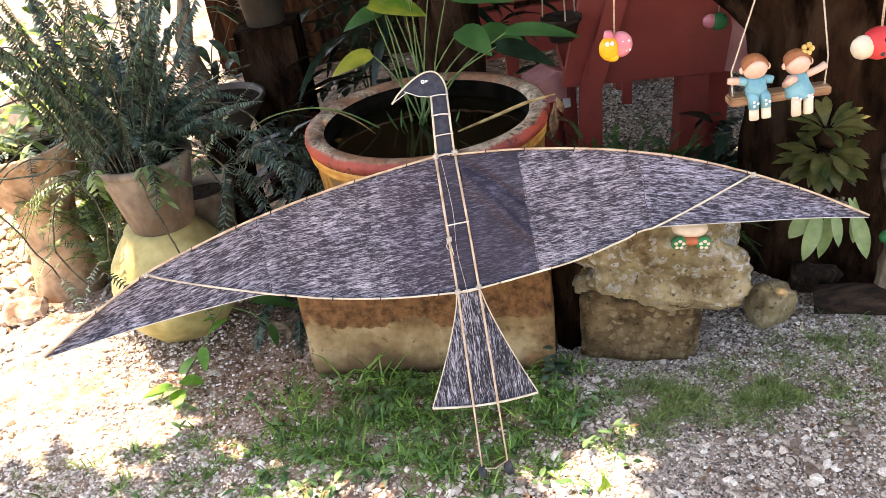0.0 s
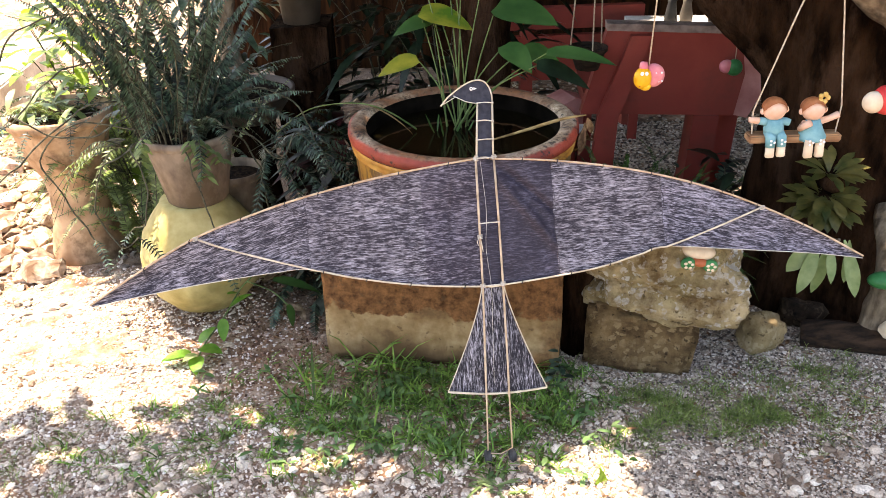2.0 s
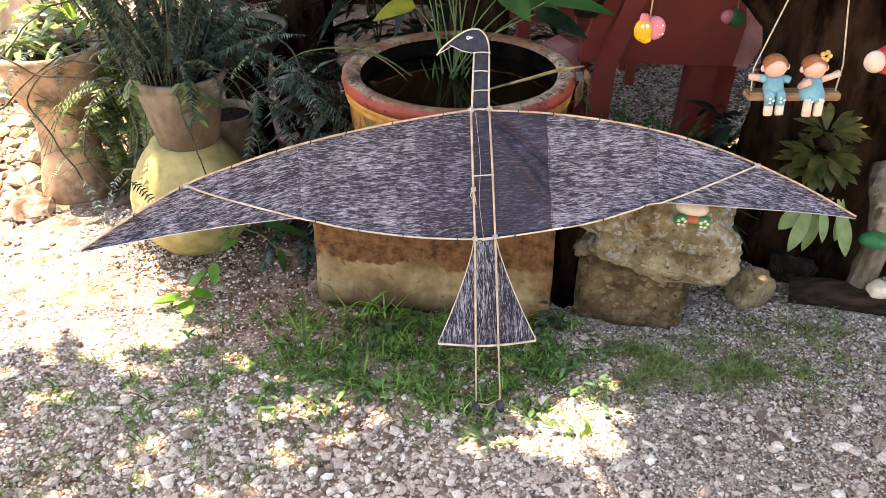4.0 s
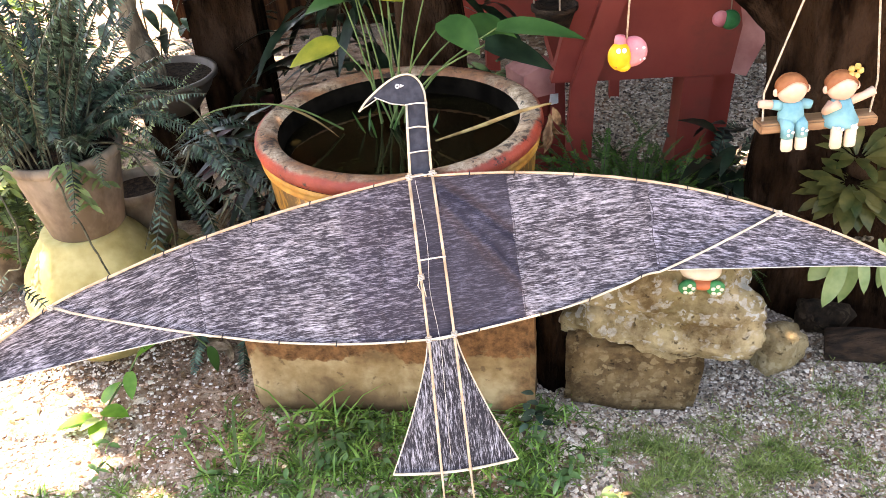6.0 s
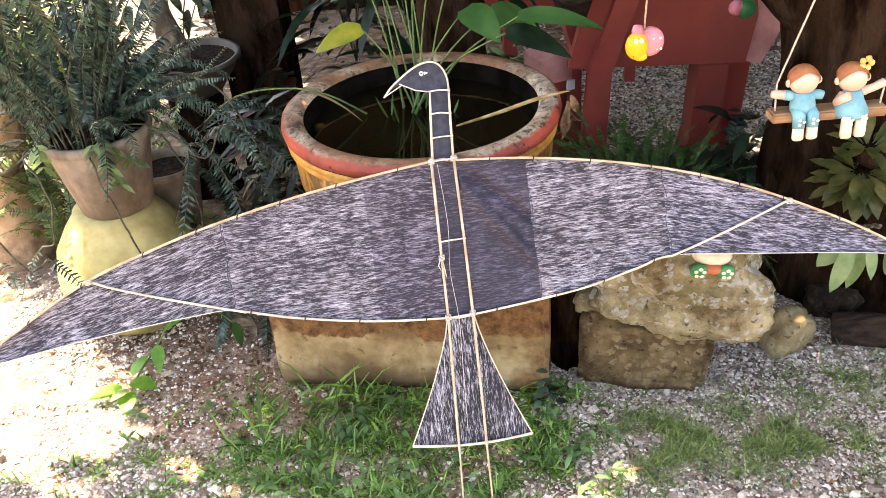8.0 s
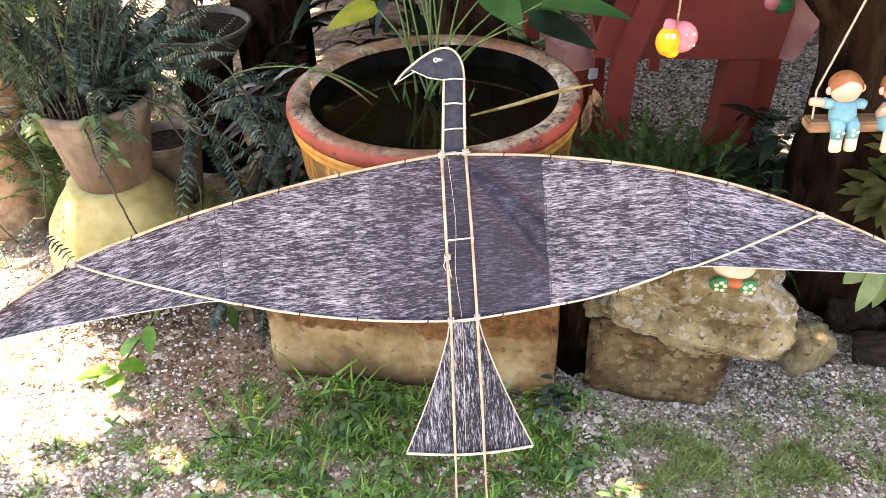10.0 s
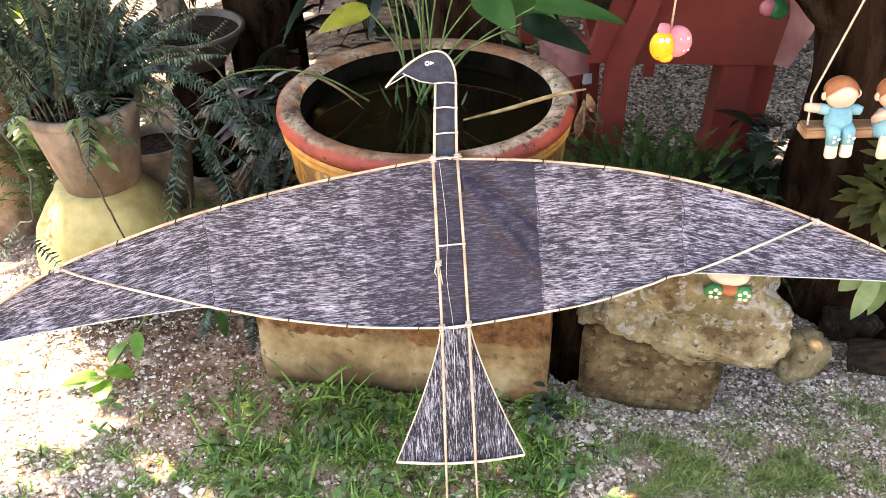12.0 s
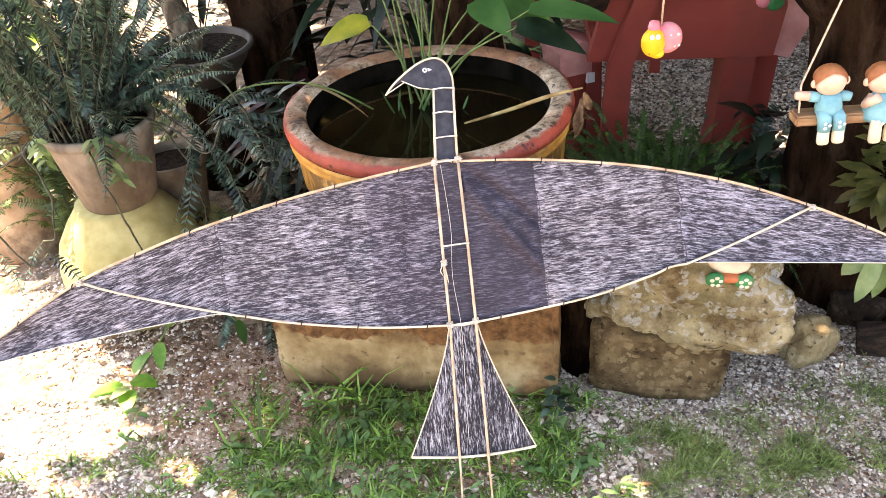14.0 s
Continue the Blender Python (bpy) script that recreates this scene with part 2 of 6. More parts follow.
M = {
    "soil": ground_material(),
    "pebble": pebble_material("pebbles", [(0.0, (0.05, 0.045, 0.04)), (0.25, (0.22, 0.18, 0.145)), (0.5, (0.41, 0.35, 0.285)), (0.8, (0.52, 0.445, 0.355)), (1.0, (0.76, 0.70, 0.61))]),
    "pebble_pink": pebble_material("pebbles_pinkish", [(0.0, (0.12, 0.08, 0.055)), (0.25, (0.42, 0.33, 0.26)), (0.5, (0.57, 0.48, 0.385)), (0.75, (0.64, 0.54, 0.43)), (1.0, (0.80, 0.74, 0.64))]),
    "pebble_red": pebble_material("reddish_grit", [(0.0, (0.07, 0.033, 0.019)), (0.4, (0.27, 0.145, 0.09)), (0.7, (0.44, 0.28, 0.19)), (1.0, (0.68, 0.57, 0.47))]),
    # pale grit, whitened so that its colour carries the glare of sunlit ground
    "pebble_pale": pebble_material("sun_brightened_grit", [(0.0, (0.30, 0.23, 0.18)), (0.3, (0.58, 0.50, 0.43)), (0.7, (0.76, 0.69, 0.62)), (1.0, (0.88, 0.85, 0.80))]),
    "litter": surface("dead_leaf_litter", (0.10, 0.05, 0.025), (0.26, 0.15, 0.08), 60, 0.85, 0.2, 0.002, per="island", amount=0.5),
    "dead_pale": surface("pale_dead_leaf", (0.22, 0.15, 0.09), (0.46, 0.36, 0.25), 40, 0.8, 0.3, 0.002, per="island", amount=0.5),
    "grass": leafy("grass_blades", (0.045, 0.135, 0.022), (0.21, 0.36, 0.085), 0.45, 0.34, amount=0.7),
    "weed": leafy("bluish_green_weed", (0.045, 0.12, 0.04), (0.16, 0.28, 0.11), 0.45, 0.3, amount=0.5),
    "fine_grass": leafy("fine_grass_blades", (0.085, 0.15, 0.035), (0.25, 0.32, 0.11), 0.6, 0.3, amount=0.5),
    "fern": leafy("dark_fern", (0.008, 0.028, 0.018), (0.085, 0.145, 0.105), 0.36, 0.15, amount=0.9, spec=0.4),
    # lighter copy of the fern: sunlight is put into its green
    "fern_light": leafy("fern_with_sun_in_colour", (0.07, 0.12, 0.045), (0.20, 0.27, 0.11), 0.4, 0.3, amount=0.5),
    "fern_soft": leafy("soft_green_fern", (0.020, 0.075, 0.010), (0.075, 0.19, 0.032), 0.6, 0.25),
    "bright": leafy("bright_green_leaf", (0.11, 0.22, 0.03), (0.24, 0.36, 0.06), 0.4, 0.4),
    "sprout": leafy("young_green_leaf", (0.06, 0.19, 0.02), (0.15, 0.33, 0.05), 0.35, 0.4),
    "broad": leafy("broad_green_leaf", (0.02, 0.075, 0.02), (0.055, 0.14, 0.04), 0.3, 0.25, scale=12),
    "yellowing": leafy("yellowing_leaf", (0.07, 0.17, 0.02), (0.40, 0.36, 0.05), 0.35, 0.35, scale=14),
    "bromeliad": leafy("olive_rosette_leaf", (0.014, 0.034, 0.008), (0.15, 0.125, 0.04), 0.38, 0.25, amount=0.7, scale=16),
    "strap": leafy("pale_strap_leaf", (0.12, 0.20, 0.07), (0.25, 0.33, 0.15), 0.4, 0.3),
    # dark leaf, lowered to near black so the colour carries deep shade
    "darkleaf": leafy("leaf_with_shade_in_colour", (0.004, 0.010, 0.006), (0.016, 0.034, 0.019), 0.3, 0.08, spec=0.2),
    "dusty": leafy("dusty_grey_green_leaf", (0.04, 0.06, 0.045), (0.14, 0.17, 0.14), 0.6, 0.15),
    "redleaf": leafy("dark_red_leaf", (0.018, 0.004, 0.005), (0.06, 0.014, 0.014), 0.35, 0.2, spec=0.15),
    "canopy": leafy("tree_leaf", (0.025, 0.06, 0.012), (0.06, 0.11, 0.025), 0.5, 0.1),
    "stem": surface("green_stem", (0.05, 0.10, 0.03), (0.12, 0.18, 0.06), 30, 0.5, 0.1),
    "runner": surface("dark_runner_stem", (0.02, 0.022, 0.014), (0.10, 0.10, 0.065), 40, 0.7, 0.3, 0.002),
    "logwood": surface("weathered_log", (0.014, 0.008, 0.005), (0.060, 0.034, 0.020), 20, 0.92, 0.9, 0.02, stretch=(0.4, 2, 2)),
    "dry": surface("dry_leaf_stalk", (0.22, 0.13, 0.05), (0.42, 0.30, 0.14), 40, 0.7, 0.2, 0.002),
    # dark bark, its colour lowered further to paint in deep shade
    "bark": surface("dark_bark_with_shade", (0.005, 0.0025, 0.0015), (0.030, 0.015, 0.008), 16, 0.95, 1.0, 0.04, stain=(0.046, 0.026, 0.016), stain_scale=9, stretch=(1, 1, 0.35), spec=0.02),
    "bark_pale": surface("weathered_bark", (0.08, 0.06, 0.04), (0.26, 0.21, 0.15), 22, 0.92, 0.9, 0.02, stain=(0.04, 0.03, 0.02), stain_scale=9, stretch=(1, 1, 0.35)),
    "timber": surface("brown_timber", (0.010, 0.004, 0.002), (0.050, 0.020, 0.008), 9, 0.75, 0.4, 0.004, stretch=(3, 3, 0.3), per="object", amount=0.3, spec=0.06),
    "plinth": plinth_material(),
    "rock": rock_material("lichened_rock", (0.165, 0.108, 0.048), (0.57, 0.46, 0.265), (0.7, 0.7, 0.663), (0.213, 0.175, 0.062)),
    "stone": rock_material("brown_stone", (0.09, 0.054, 0.026), (0.285, 0.188, 0.093), (0.375, 0.27, 0.15), (0.18, 0.15, 0.06)),
    "smallrock": rock_material("buff_stone", (0.26, 0.18, 0.09), (0.50, 0.38, 0.21), (0.56, 0.45, 0.28), (0.24, 0.17, 0.07)),
    # darker copy of the brown stone, with shade put into its colour
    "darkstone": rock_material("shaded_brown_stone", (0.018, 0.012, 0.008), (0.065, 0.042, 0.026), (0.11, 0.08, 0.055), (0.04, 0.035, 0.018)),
    "rim": rim_material(),
    "glaze": glaze_material("ochre_glaze", (0.36, 0.16, 0.026), (0.58, 0.30, 0.06), (0.13, 0.058, 0.018)),
    "band": surface("orange_yellow_band", (0.48, 0.20, 0.035), (0.66, 0.36, 0.09), 14, 0.5, 0.2, 0.003, stain=(0.25, 0.09, 0.03), stain_scale=9),
    "inner": surface("near_black_clay", (0.003, 0.0025, 0.002), (0.010, 0.008, 0.006), 14, 0.9, 0.3, spec=0.01),
    "water": water_material(),
    "terracotta": surface("weathered_terracotta", (0.13, 0.10, 0.075), (0.27, 0.215, 0.160), 13, 0.85, 0.25, 0.003, stain=(0.12, 0.09, 0.06), stain_scale=4, stretch=(1, 1, 0.6)),
    "ochre_jar": surface("mossy_yellow_plaster", (0.30, 0.25, 0.09), (0.47, 0.41, 0.19), 10, 0.8, 0.2, 0.003, stain=(0.17, 0.15, 0.06), stain_scale=3.2, stain_at=(0.5, 0.7)),
    "orange_clay": surface("orange_clay", (0.32, 0.20, 0.115), (0.52, 0.36, 0.23), 12, 0.85, 0.4, 0.004, stain=(0.19, 0.12, 0.07), stain_scale=8),
    "potsoil": surface("potting_soil", (0.008, 0.005, 0.004), (0.035, 0.024, 0.016), 60, 0.95, 0.8, 0.01, spec=0.06),
    "greypot": surface("grey_plastic", (0.06, 0.05, 0.04), (0.10, 0.085, 0.07), 8, 0.6, 0.1),
    "red_concrete": surface("red_oxide_concrete", (0.225, 0.035, 0.025), (0.295, 0.050, 0.035), 4, 0.7, 0.2, 0.002, stain=(0.17, 0.040, 0.028), stain_scale=2, per="object", amount=0.15),
    # red concrete lightened to pink: the sunlight on it is put into the colour
    "pink_concrete": surface("red_concrete_with_sun", (0.42, 0.16, 0.14), (0.58, 0.27, 0.24), 9, 0.75, 0.25, 0.003),
    "edge": surface("worn_grey_edge", (0.15, 0.10, 0.085), (0.28, 0.21, 0.18), 20, 0.85, 0.3, 0.003),
    "white_paint": surface("white_paint", (0.66, 0.64, 0.60), (0.80, 0.79, 0.76), 18, 0.6, 0.15, 0.002, stain=(0.5, 0.46, 0.4), stain_scale=3),
    "bamboo": surface("split_bamboo", (0.44, 0.31, 0.20), (0.64, 0.49, 0.34), 30, 0.5, 0.2, 0.001, stain=(0.30, 0.17, 0.08), stain_scale=16, stain_at=(0.55, 0.7)),
    "bamboo_pale": surface("pale_bamboo", (0.50, 0.42, 0.31), (0.70, 0.62, 0.48), 30, 0.5, 0.2, 0.001),
    "thread": surface("pale_thread", (0.50, 0.46, 0.40), (0.70, 0.66, 0.58), 200, 0.8, 0.0),
    "dark_thread": surface("dark_thread", (0.02, 0.02, 0.025), (0.05, 0.05, 0.06), 200, 0.8, 0.0),
    "rope": surface("natural_rope", (0.38, 0.30, 0.22), (0.58, 0.49, 0.38), 150, 0.9, 0.4, 0.002),
    "kite_wing": fabric("black_streaked_sheet", 0, (0.019, 0.015, 0.024), (0.45, 0.425, 0.48)),
    "kite_tip_l": fabric("black_streaked_sheet_slanted", 14, (0.016, 0.013, 0.021), (0.46, 0.43, 0.49)),
    "kite_tip_r": fabric("black_streaked_sheet_sloping", -14, (0.016, 0.014, 0.024), (0.46, 0.44, 0.53)),
    "kite_dull": fabric("black_rubbed_sheet", 0, (0.020, 0.015, 0.026), (0.33, 0.30, 0.36), cover=0.012),
    "kite_plain": fabric("black_matt_sheet", 0, (0.020, 0.016, 0.027), (0.13, 0.118, 0.16), cover=0.015),
    "kite_tail": fabric("black_streaked_tail_sheet", 0, (0.010, 0.008, 0.014), (0.60, 0.57, 0.63), True, 0.022),
    "kite_head": surface("slate_black_paper", (0.022, 0.024, 0.034), (0.045, 0.047, 0.062), 60, 0.7, 0.15, 0.001),
    "eye_white": surface("white_spot", (0.72, 0.72, 0.72), (0.8, 0.8, 0.8), 30, 0.5, 0.0),
    "foot": surface("charcoal_lump", (0.02, 0.02, 0.022), (0.06, 0.06, 0.065), 60, 0.8, 0.5, 0.003),
    "skin": surface("painted_peach_clay", (0.62, 0.38, 0.27), (0.72, 0.48, 0.36), 25, 0.5, 0.1, 0.001),
    "blue": surface("painted_light_blue_clay", (0.10, 0.29, 0.335), (0.17, 0.39, 0.43), 30, 0.5, 0.1, 0.001),
    "hair": surface("painted_brown_clay", (0.27, 0.085, 0.032), (0.42, 0.16, 0.065), 30, 0.55, 0.3, 0.002),
    "cream": surface("painted_cream_clay", (0.62, 0.50, 0.36), (0.74, 0.63, 0.48), 25, 0.5, 0.1, 0.001),
    "gold": surface("painted_gold_clay", (0.50, 0.32, 0.08), (0.66, 0.46, 0.16), 40, 0.5, 0.3, 0.002),
    "yellow": surface("painted_yellow_clay", (0.75, 0.36, 0.02), (0.85, 0.48, 0.04), 20, 0.4, 0.05, 0.001),
    "pink": surface("painted_pink_clay", (0.60, 0.16, 0.19), (0.74, 0.27, 0.29), 20, 0.4, 0.05, 0.001),
    "redpaint": surface("painted_red_clay", (0.55, 0.04, 0.04), (0.68, 0.08, 0.07), 20, 0.4, 0.05, 0.001),
    "orangepaint": surface("painted_orange_clay", (0.36, 0.09, 0.035), (0.48, 0.14, 0.06), 20, 0.5, 0.05, 0.001),
    "greenpaint": surface("painted_green_clay", (0.012, 0.13, 0.04), (0.03, 0.22, 0.075), 20, 0.4, 0.05, 0.001),
    "blackpaint": surface("painted_black_clay", (0.02, 0.02, 0.02), (0.04, 0.04, 0.04), 20, 0.4, 0.0),
    "swingwood": surface("swing_seat_wood", (0.20, 0.10, 0.05), (0.36, 0.21, 0.11), 20, 0.7, 0.3, 0.002, stretch=(0.4, 2, 2)),
    "rubble": surface("pale_rubble", (0.22, 0.13, 0.08), (0.52, 0.42, 0.33), 20, 0.9, 0.6, 0.01, per="island", amount=0.55),
}


# ---- building helpers ----
class Build:
    """Gathers faces, then makes one mesh of them."""

    def __init__(self):
        self.v, self.f, self.m = [], [], []

    def put(self, verts, faces, mi=0):
        o = len(self.v)
        self.v += [tuple(p) for p in verts]
        self.f += [tuple(i + o for i in q) for q in faces]
        self.m += [mi] * len(faces)
        return self

    def lathe(self, profile, seg=48, centre=(0, 0, 0), mi=0, wobble=0.0):
        vs, fs, n = [], [], len(profile)
        for k in range(seg):
            a = 2 * math.pi * k / seg
            for r, z in profile:
                w = 1 + wobble * noise.noise((math.cos(a) * 1.5, math.sin(a) * 1.5, z * 4))
                vs.append((centre[0] + r * w * math.cos(a), centre[1] + r * w * math.sin(a), centre[2] + z))
        for k in range(seg):
            for j in range(n - 1):
                a, b2 = k * n + j, ((k + 1) % seg) * n + j
                fs.append((a, b2, b2 + 1, a + 1))
        return self.put(vs, fs, mi)

    def tube(self, pts, radius, sides=6, mi=0):
        pts = [Vector(p) for p in pts]
        n = len(pts)
        rad = radius if isinstance(radius, (list, tuple)) else [radius] * n
        vs, fs = [], []
        side = None
        for i, p in enumerate(pts):
            d = (pts[min(i + 1, n - 1)] - pts[max(i - 1, 0)]).normalized()
            if side is None:
                side = d.cross(Vector((0.3, 0.2, 1))).normalized() if abs(d.z) < 0.95 else d.cross(Vector((1, 0, 0))).normalized()
            side = (side - d * side.dot(d)).normalized()
            oth = d.cross(side)
            for k in range(sides):
                a = 2 * math.pi * k / sides
                vs.append(p + rad[i] * (math.cos(a) * side + math.sin(a) * oth))
        for i in range(n - 1):
            for k in range(sides):
                a, b2 = i * sides + k, i * sides + (k + 1) % sides
                fs.append((a, b2, b2 + sides, a + sides))
        fs.append(tuple(range(sides))[::-1])
        fs.append(tuple(range((n - 1) * sides, n * sides)))
        return self.put(vs, fs, mi)

    def ball(self, c, r, mi=0, seg=14, rings=9, turn=None):
        r = (r, r, r) if isinstance(r, (int, float)) else r
        vs, fs = [], []
        for j in range(rings + 1):
            th = math.pi * j / rings
            for k in range(seg):
                ph = 2 * math.pi * k / seg
                p = Vector((r[0] * math.sin(th) * math.cos(ph), r[1] * math.sin(th) * math.sin(ph), r[2] * math.cos(th)))
                if turn:
                    p = turn @ p
                vs.append(p + Vector(c))
        for j in range(rings):
            for k in range(seg):
                a, b2 = j * seg + k, j * seg + (k + 1) % seg
                fs.append((a, a + seg, b2 + seg, b2))
        return self.put(vs, fs, mi)

    def prism(self, outline, y0, y1, mi=0):
        """An outline in x and z, from y0 to y1."""
        n = len(outline)
        vs = [(x, y0, z) for x, z in outline] + [(x, y1, z) for x, z in outline]
        fs = [tuple(range(n)), tuple(range(n, 2 * n))[::-1]] + [((i + 1) % n, i, i + n, (i + 1) % n + n) for i in range(n)]
        return self.put(vs, fs, mi)

    def box(self, lo, hi, mi=0):
        (a, b2, c), (d, e, g) = lo, hi
        return self.prism([(a, c), (d, c), (d, g), (a, g)], b2, e, mi)

    def leaf(self, base, way, up, length, width, droop=0.3, mi=0, seg=4, fold=0.15, shape=1.0):
        """A pointed leaf with a folded midrib that droops towards its tip."""
        base, way, up = Vector(base), Vector(way).normalized(), Vector(up)
        side = way.cross(up).normalized()
        up = side.cross(way)
        vs, fs = [], []
        for i in range(seg + 1):
            s = i / seg
            w = width * 0.5 * math.sin(math.pi * min(1.0, (0.06 + 0.94 * s) ** shape)) ** 0.8 if s < 1 else 0.0
            mid = base + way * length * s + up * (-droop * length * s * s)
            vs += [mid - side * w + up * fold * w, mid, mid + side * w + up * fold * w]
        for i in range(seg):
            a = 3 * i
            fs += [(a, a + 1, a + 4, a + 3), (a + 1, a + 2, a + 5, a + 4)]
        return self.put(vs, fs, mi)

    def make(self, name, mats, parent=None, label="", smooth=True, place=None, kind=""):
        me = bpy.data.meshes.new(name)
        me.from_pydata(self.v, [], self.f)
        mats = mats if isinstance(mats, (list, tuple)) else [mats]
        for m in mats:
            me.materials.append(M[m])
        me.polygons.foreach_set("material_index", self.m)
        me.polygons.foreach_set("use_smooth", [smooth] * len(self.f))
        bm = bmesh.new()
        bm.from_mesh(me)
        bmesh.ops.recalc_face_normals(bm, faces=bm.faces)
        bm.to_mesh(me)
        bm.free()
        ob = new(name, me)
        if parent:
            ob.parent = parent
        if place is not None:
            ob.matrix_basis = place
        if label or kind:
            tagged(ob, label=label, kind=kind)
        return ob


def thing(name, m, label, category, group="", kind=""):
    ob = new(name)
    ob.empty_display_size = 0.05
    ob.matrix_basis = m
    return tagged(ob, label, category, group, kind)


def single(ob, label, category, group="", kind=""):
    return tagged(ob, label, category, group, kind)


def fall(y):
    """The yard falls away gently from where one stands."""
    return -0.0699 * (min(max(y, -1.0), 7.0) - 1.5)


def mound(x, y):
    """Soil heaped up round the jar."""
    return 0.115 * np.exp(-((x + 0.86) / 0.42) ** 2 - ((y - 2.48) / 0.30) ** 2)


def rock_mesh(size, seed, levels=4, rough=0.22, flat=0.0, cut=None):
    bm = bmesh.new()
    bmesh.ops.create_icosphere(bm, subdivisions=levels, radius=1)
    for v in bm.verts:
        d = v.co.normalized()
        p = d * 1.2 + Vector((seed * 7.1, seed * 3.3, seed))
        k = 1 + rough * noise.fractal(p, 0.9, 2.1, 5) + 0.10 * noise.noise(p * 0.7) + 0.035 * abs(noise.noise(p * 6)) + 0.02 * noise.noise(p * 13)
        boxy = 1 / max(abs(d.x), abs(d.y), abs(d.z)) ** 0.45
        v.co = Vector((d.x * size[0], d.y * size[1], d.z * size[2])) * k * boxy
        if cut:
            v.co.z = max(min(v.co.z, cut[1]), cut[0])
    b = Build()
    b.put([v.co.copy() for v in bm.verts], [[v.index for v in f.verts] for f in bm.faces])
    bm.free()
    return b


def spline(pts, steps=6):
    """A smooth line through points."""
    pts = [Vector(p) for p in pts]
    out = []
    for i in range(len(pts) - 1):
        p0, p1, p2, p3 = pts[max(i - 1, 0)], pts[i], pts[i + 1], pts[min(i + 2, len(pts) - 1)]
        for k in range(steps):
            t = k / steps
            out.append(0.5 * ((2 * p1) + (p2 - p0) * t + (2 * p0 - 5 * p1 + 4 * p2 - p3) * t * t + (3 * p1 - p0 - 3 * p2 + p3) * t ** 3))
    out.append(pts[-1])
    return out


rnd = random.Random(11)

# ---- ground ----
b = Build()
xs = [-60, -25, -12, -7] + [-5 + 0.25 * i for i in range(41)] + [7, 12, 25, 60]
ys = [-40, -15, -6, -3] + [-2 + 0.2 * i for i in range(46)] + [9, 14, 30, 90]
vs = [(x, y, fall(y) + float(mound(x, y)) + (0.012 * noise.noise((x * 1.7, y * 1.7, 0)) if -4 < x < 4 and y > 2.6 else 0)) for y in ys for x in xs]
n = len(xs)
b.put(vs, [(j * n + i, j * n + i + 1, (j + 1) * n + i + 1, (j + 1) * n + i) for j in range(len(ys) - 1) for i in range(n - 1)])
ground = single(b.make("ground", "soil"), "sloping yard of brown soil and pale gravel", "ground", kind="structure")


def scatter_stones(name, mat, count, where, size, seed, label):
    """Loose stones, sunk a little into the soil."""
    g = np.random.RandomState(seed)
    t = (1 + 5 ** 0.5) / 2
    ico = np.array([(-1, t, 0), (1, t, 0), (-1, -t, 0), (1, -t, 0), (0, -1, t), (0, 1, t), (0, -1, -t), (0, 1, -t), (t, 0, -1), (t, 0, 1), (-t, 0, -1), (-t, 0, 1)]) / (1 + t * t) ** 0.5
    tri = np.array([0, 11, 5, 0, 5, 1, 0, 1, 7, 0, 7, 10, 0, 10, 11, 1, 5, 9, 5, 11, 4, 11, 10, 2, 10, 7, 6, 7, 1, 8, 3, 9, 4, 3, 4, 2, 3, 2, 6, 3, 6, 8, 3, 8, 9, 4, 9, 5, 2, 4, 11, 6, 2, 10, 8, 6, 7, 9, 8, 1]).reshape(-1, 3)
    pts = where(g, count)
    k = len(pts)
    s = size(g, k)
    jit = 1 + 0.28 * g.randn(k, 12, 1).clip(-1.5, 1.5)
    ax = np.stack([1 + 0.3 * g.rand(k), 0.75 + 0.3 * g.rand(k), 0.45 + 0.3 * g.rand(k)], 1)[:, None, :]
    v = ico[None] * jit * ax * s[:, None, None]
    a = g.rand(k) * 6.283
    ca, sa = np.cos(a)[:, None], np.sin(a)[:, None]
    v = np.stack([v[..., 0] * ca - v[..., 1] * sa, v[..., 0] * sa + v[..., 1] * ca, v[..., 2]], -1)
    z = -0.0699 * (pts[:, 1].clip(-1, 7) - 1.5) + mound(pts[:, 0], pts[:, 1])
    v += np.stack([pts[:, 0], pts[:, 1], z + s * (0.1 + 0.5 * g.rand(k))], 1)[:, None]
    f = tri[None] + (np.arange(k) * 12)[:, None, None]
    me = bpy.data.meshes.new(name)
    me.vertices.add(k * 12)
    me.vertices.foreach_set("co", v.reshape(-1).astype(np.float32))
    me.loops.add(k * 60)
    me.loops.foreach_set("vertex_index", f.reshape(-1).astype(np.int32))
    me.polygons.add(k * 20)
    me.polygons.foreach_set("loop_start", np.arange(0, k * 60, 3, dtype=np.int32))
    me.polygons.foreach_set("use_smooth", np.zeros(k * 20, dtype=bool))
    me.update(calc_edges=True)
    me.materials.append(M[mat])
    return single(new(name, me), label, "gravel", kind="stuff")


def uniform(x0, x1, y0, y1, keep=None):
    def where(g, count):
        p = np.stack([x0 + (x1 - x0) * g.rand(count), y0 + (y1 - y0) * g.rand(count)], 1)
        return p if keep is None else p[g.rand(count) < keep(p[:, 0], p[:, 1])]
    return where


def patch(x, y, cx, cy, rx, ry):
    return np.exp(-((x - cx) / rx) ** 2 - ((y - cy) / ry) ** 2)


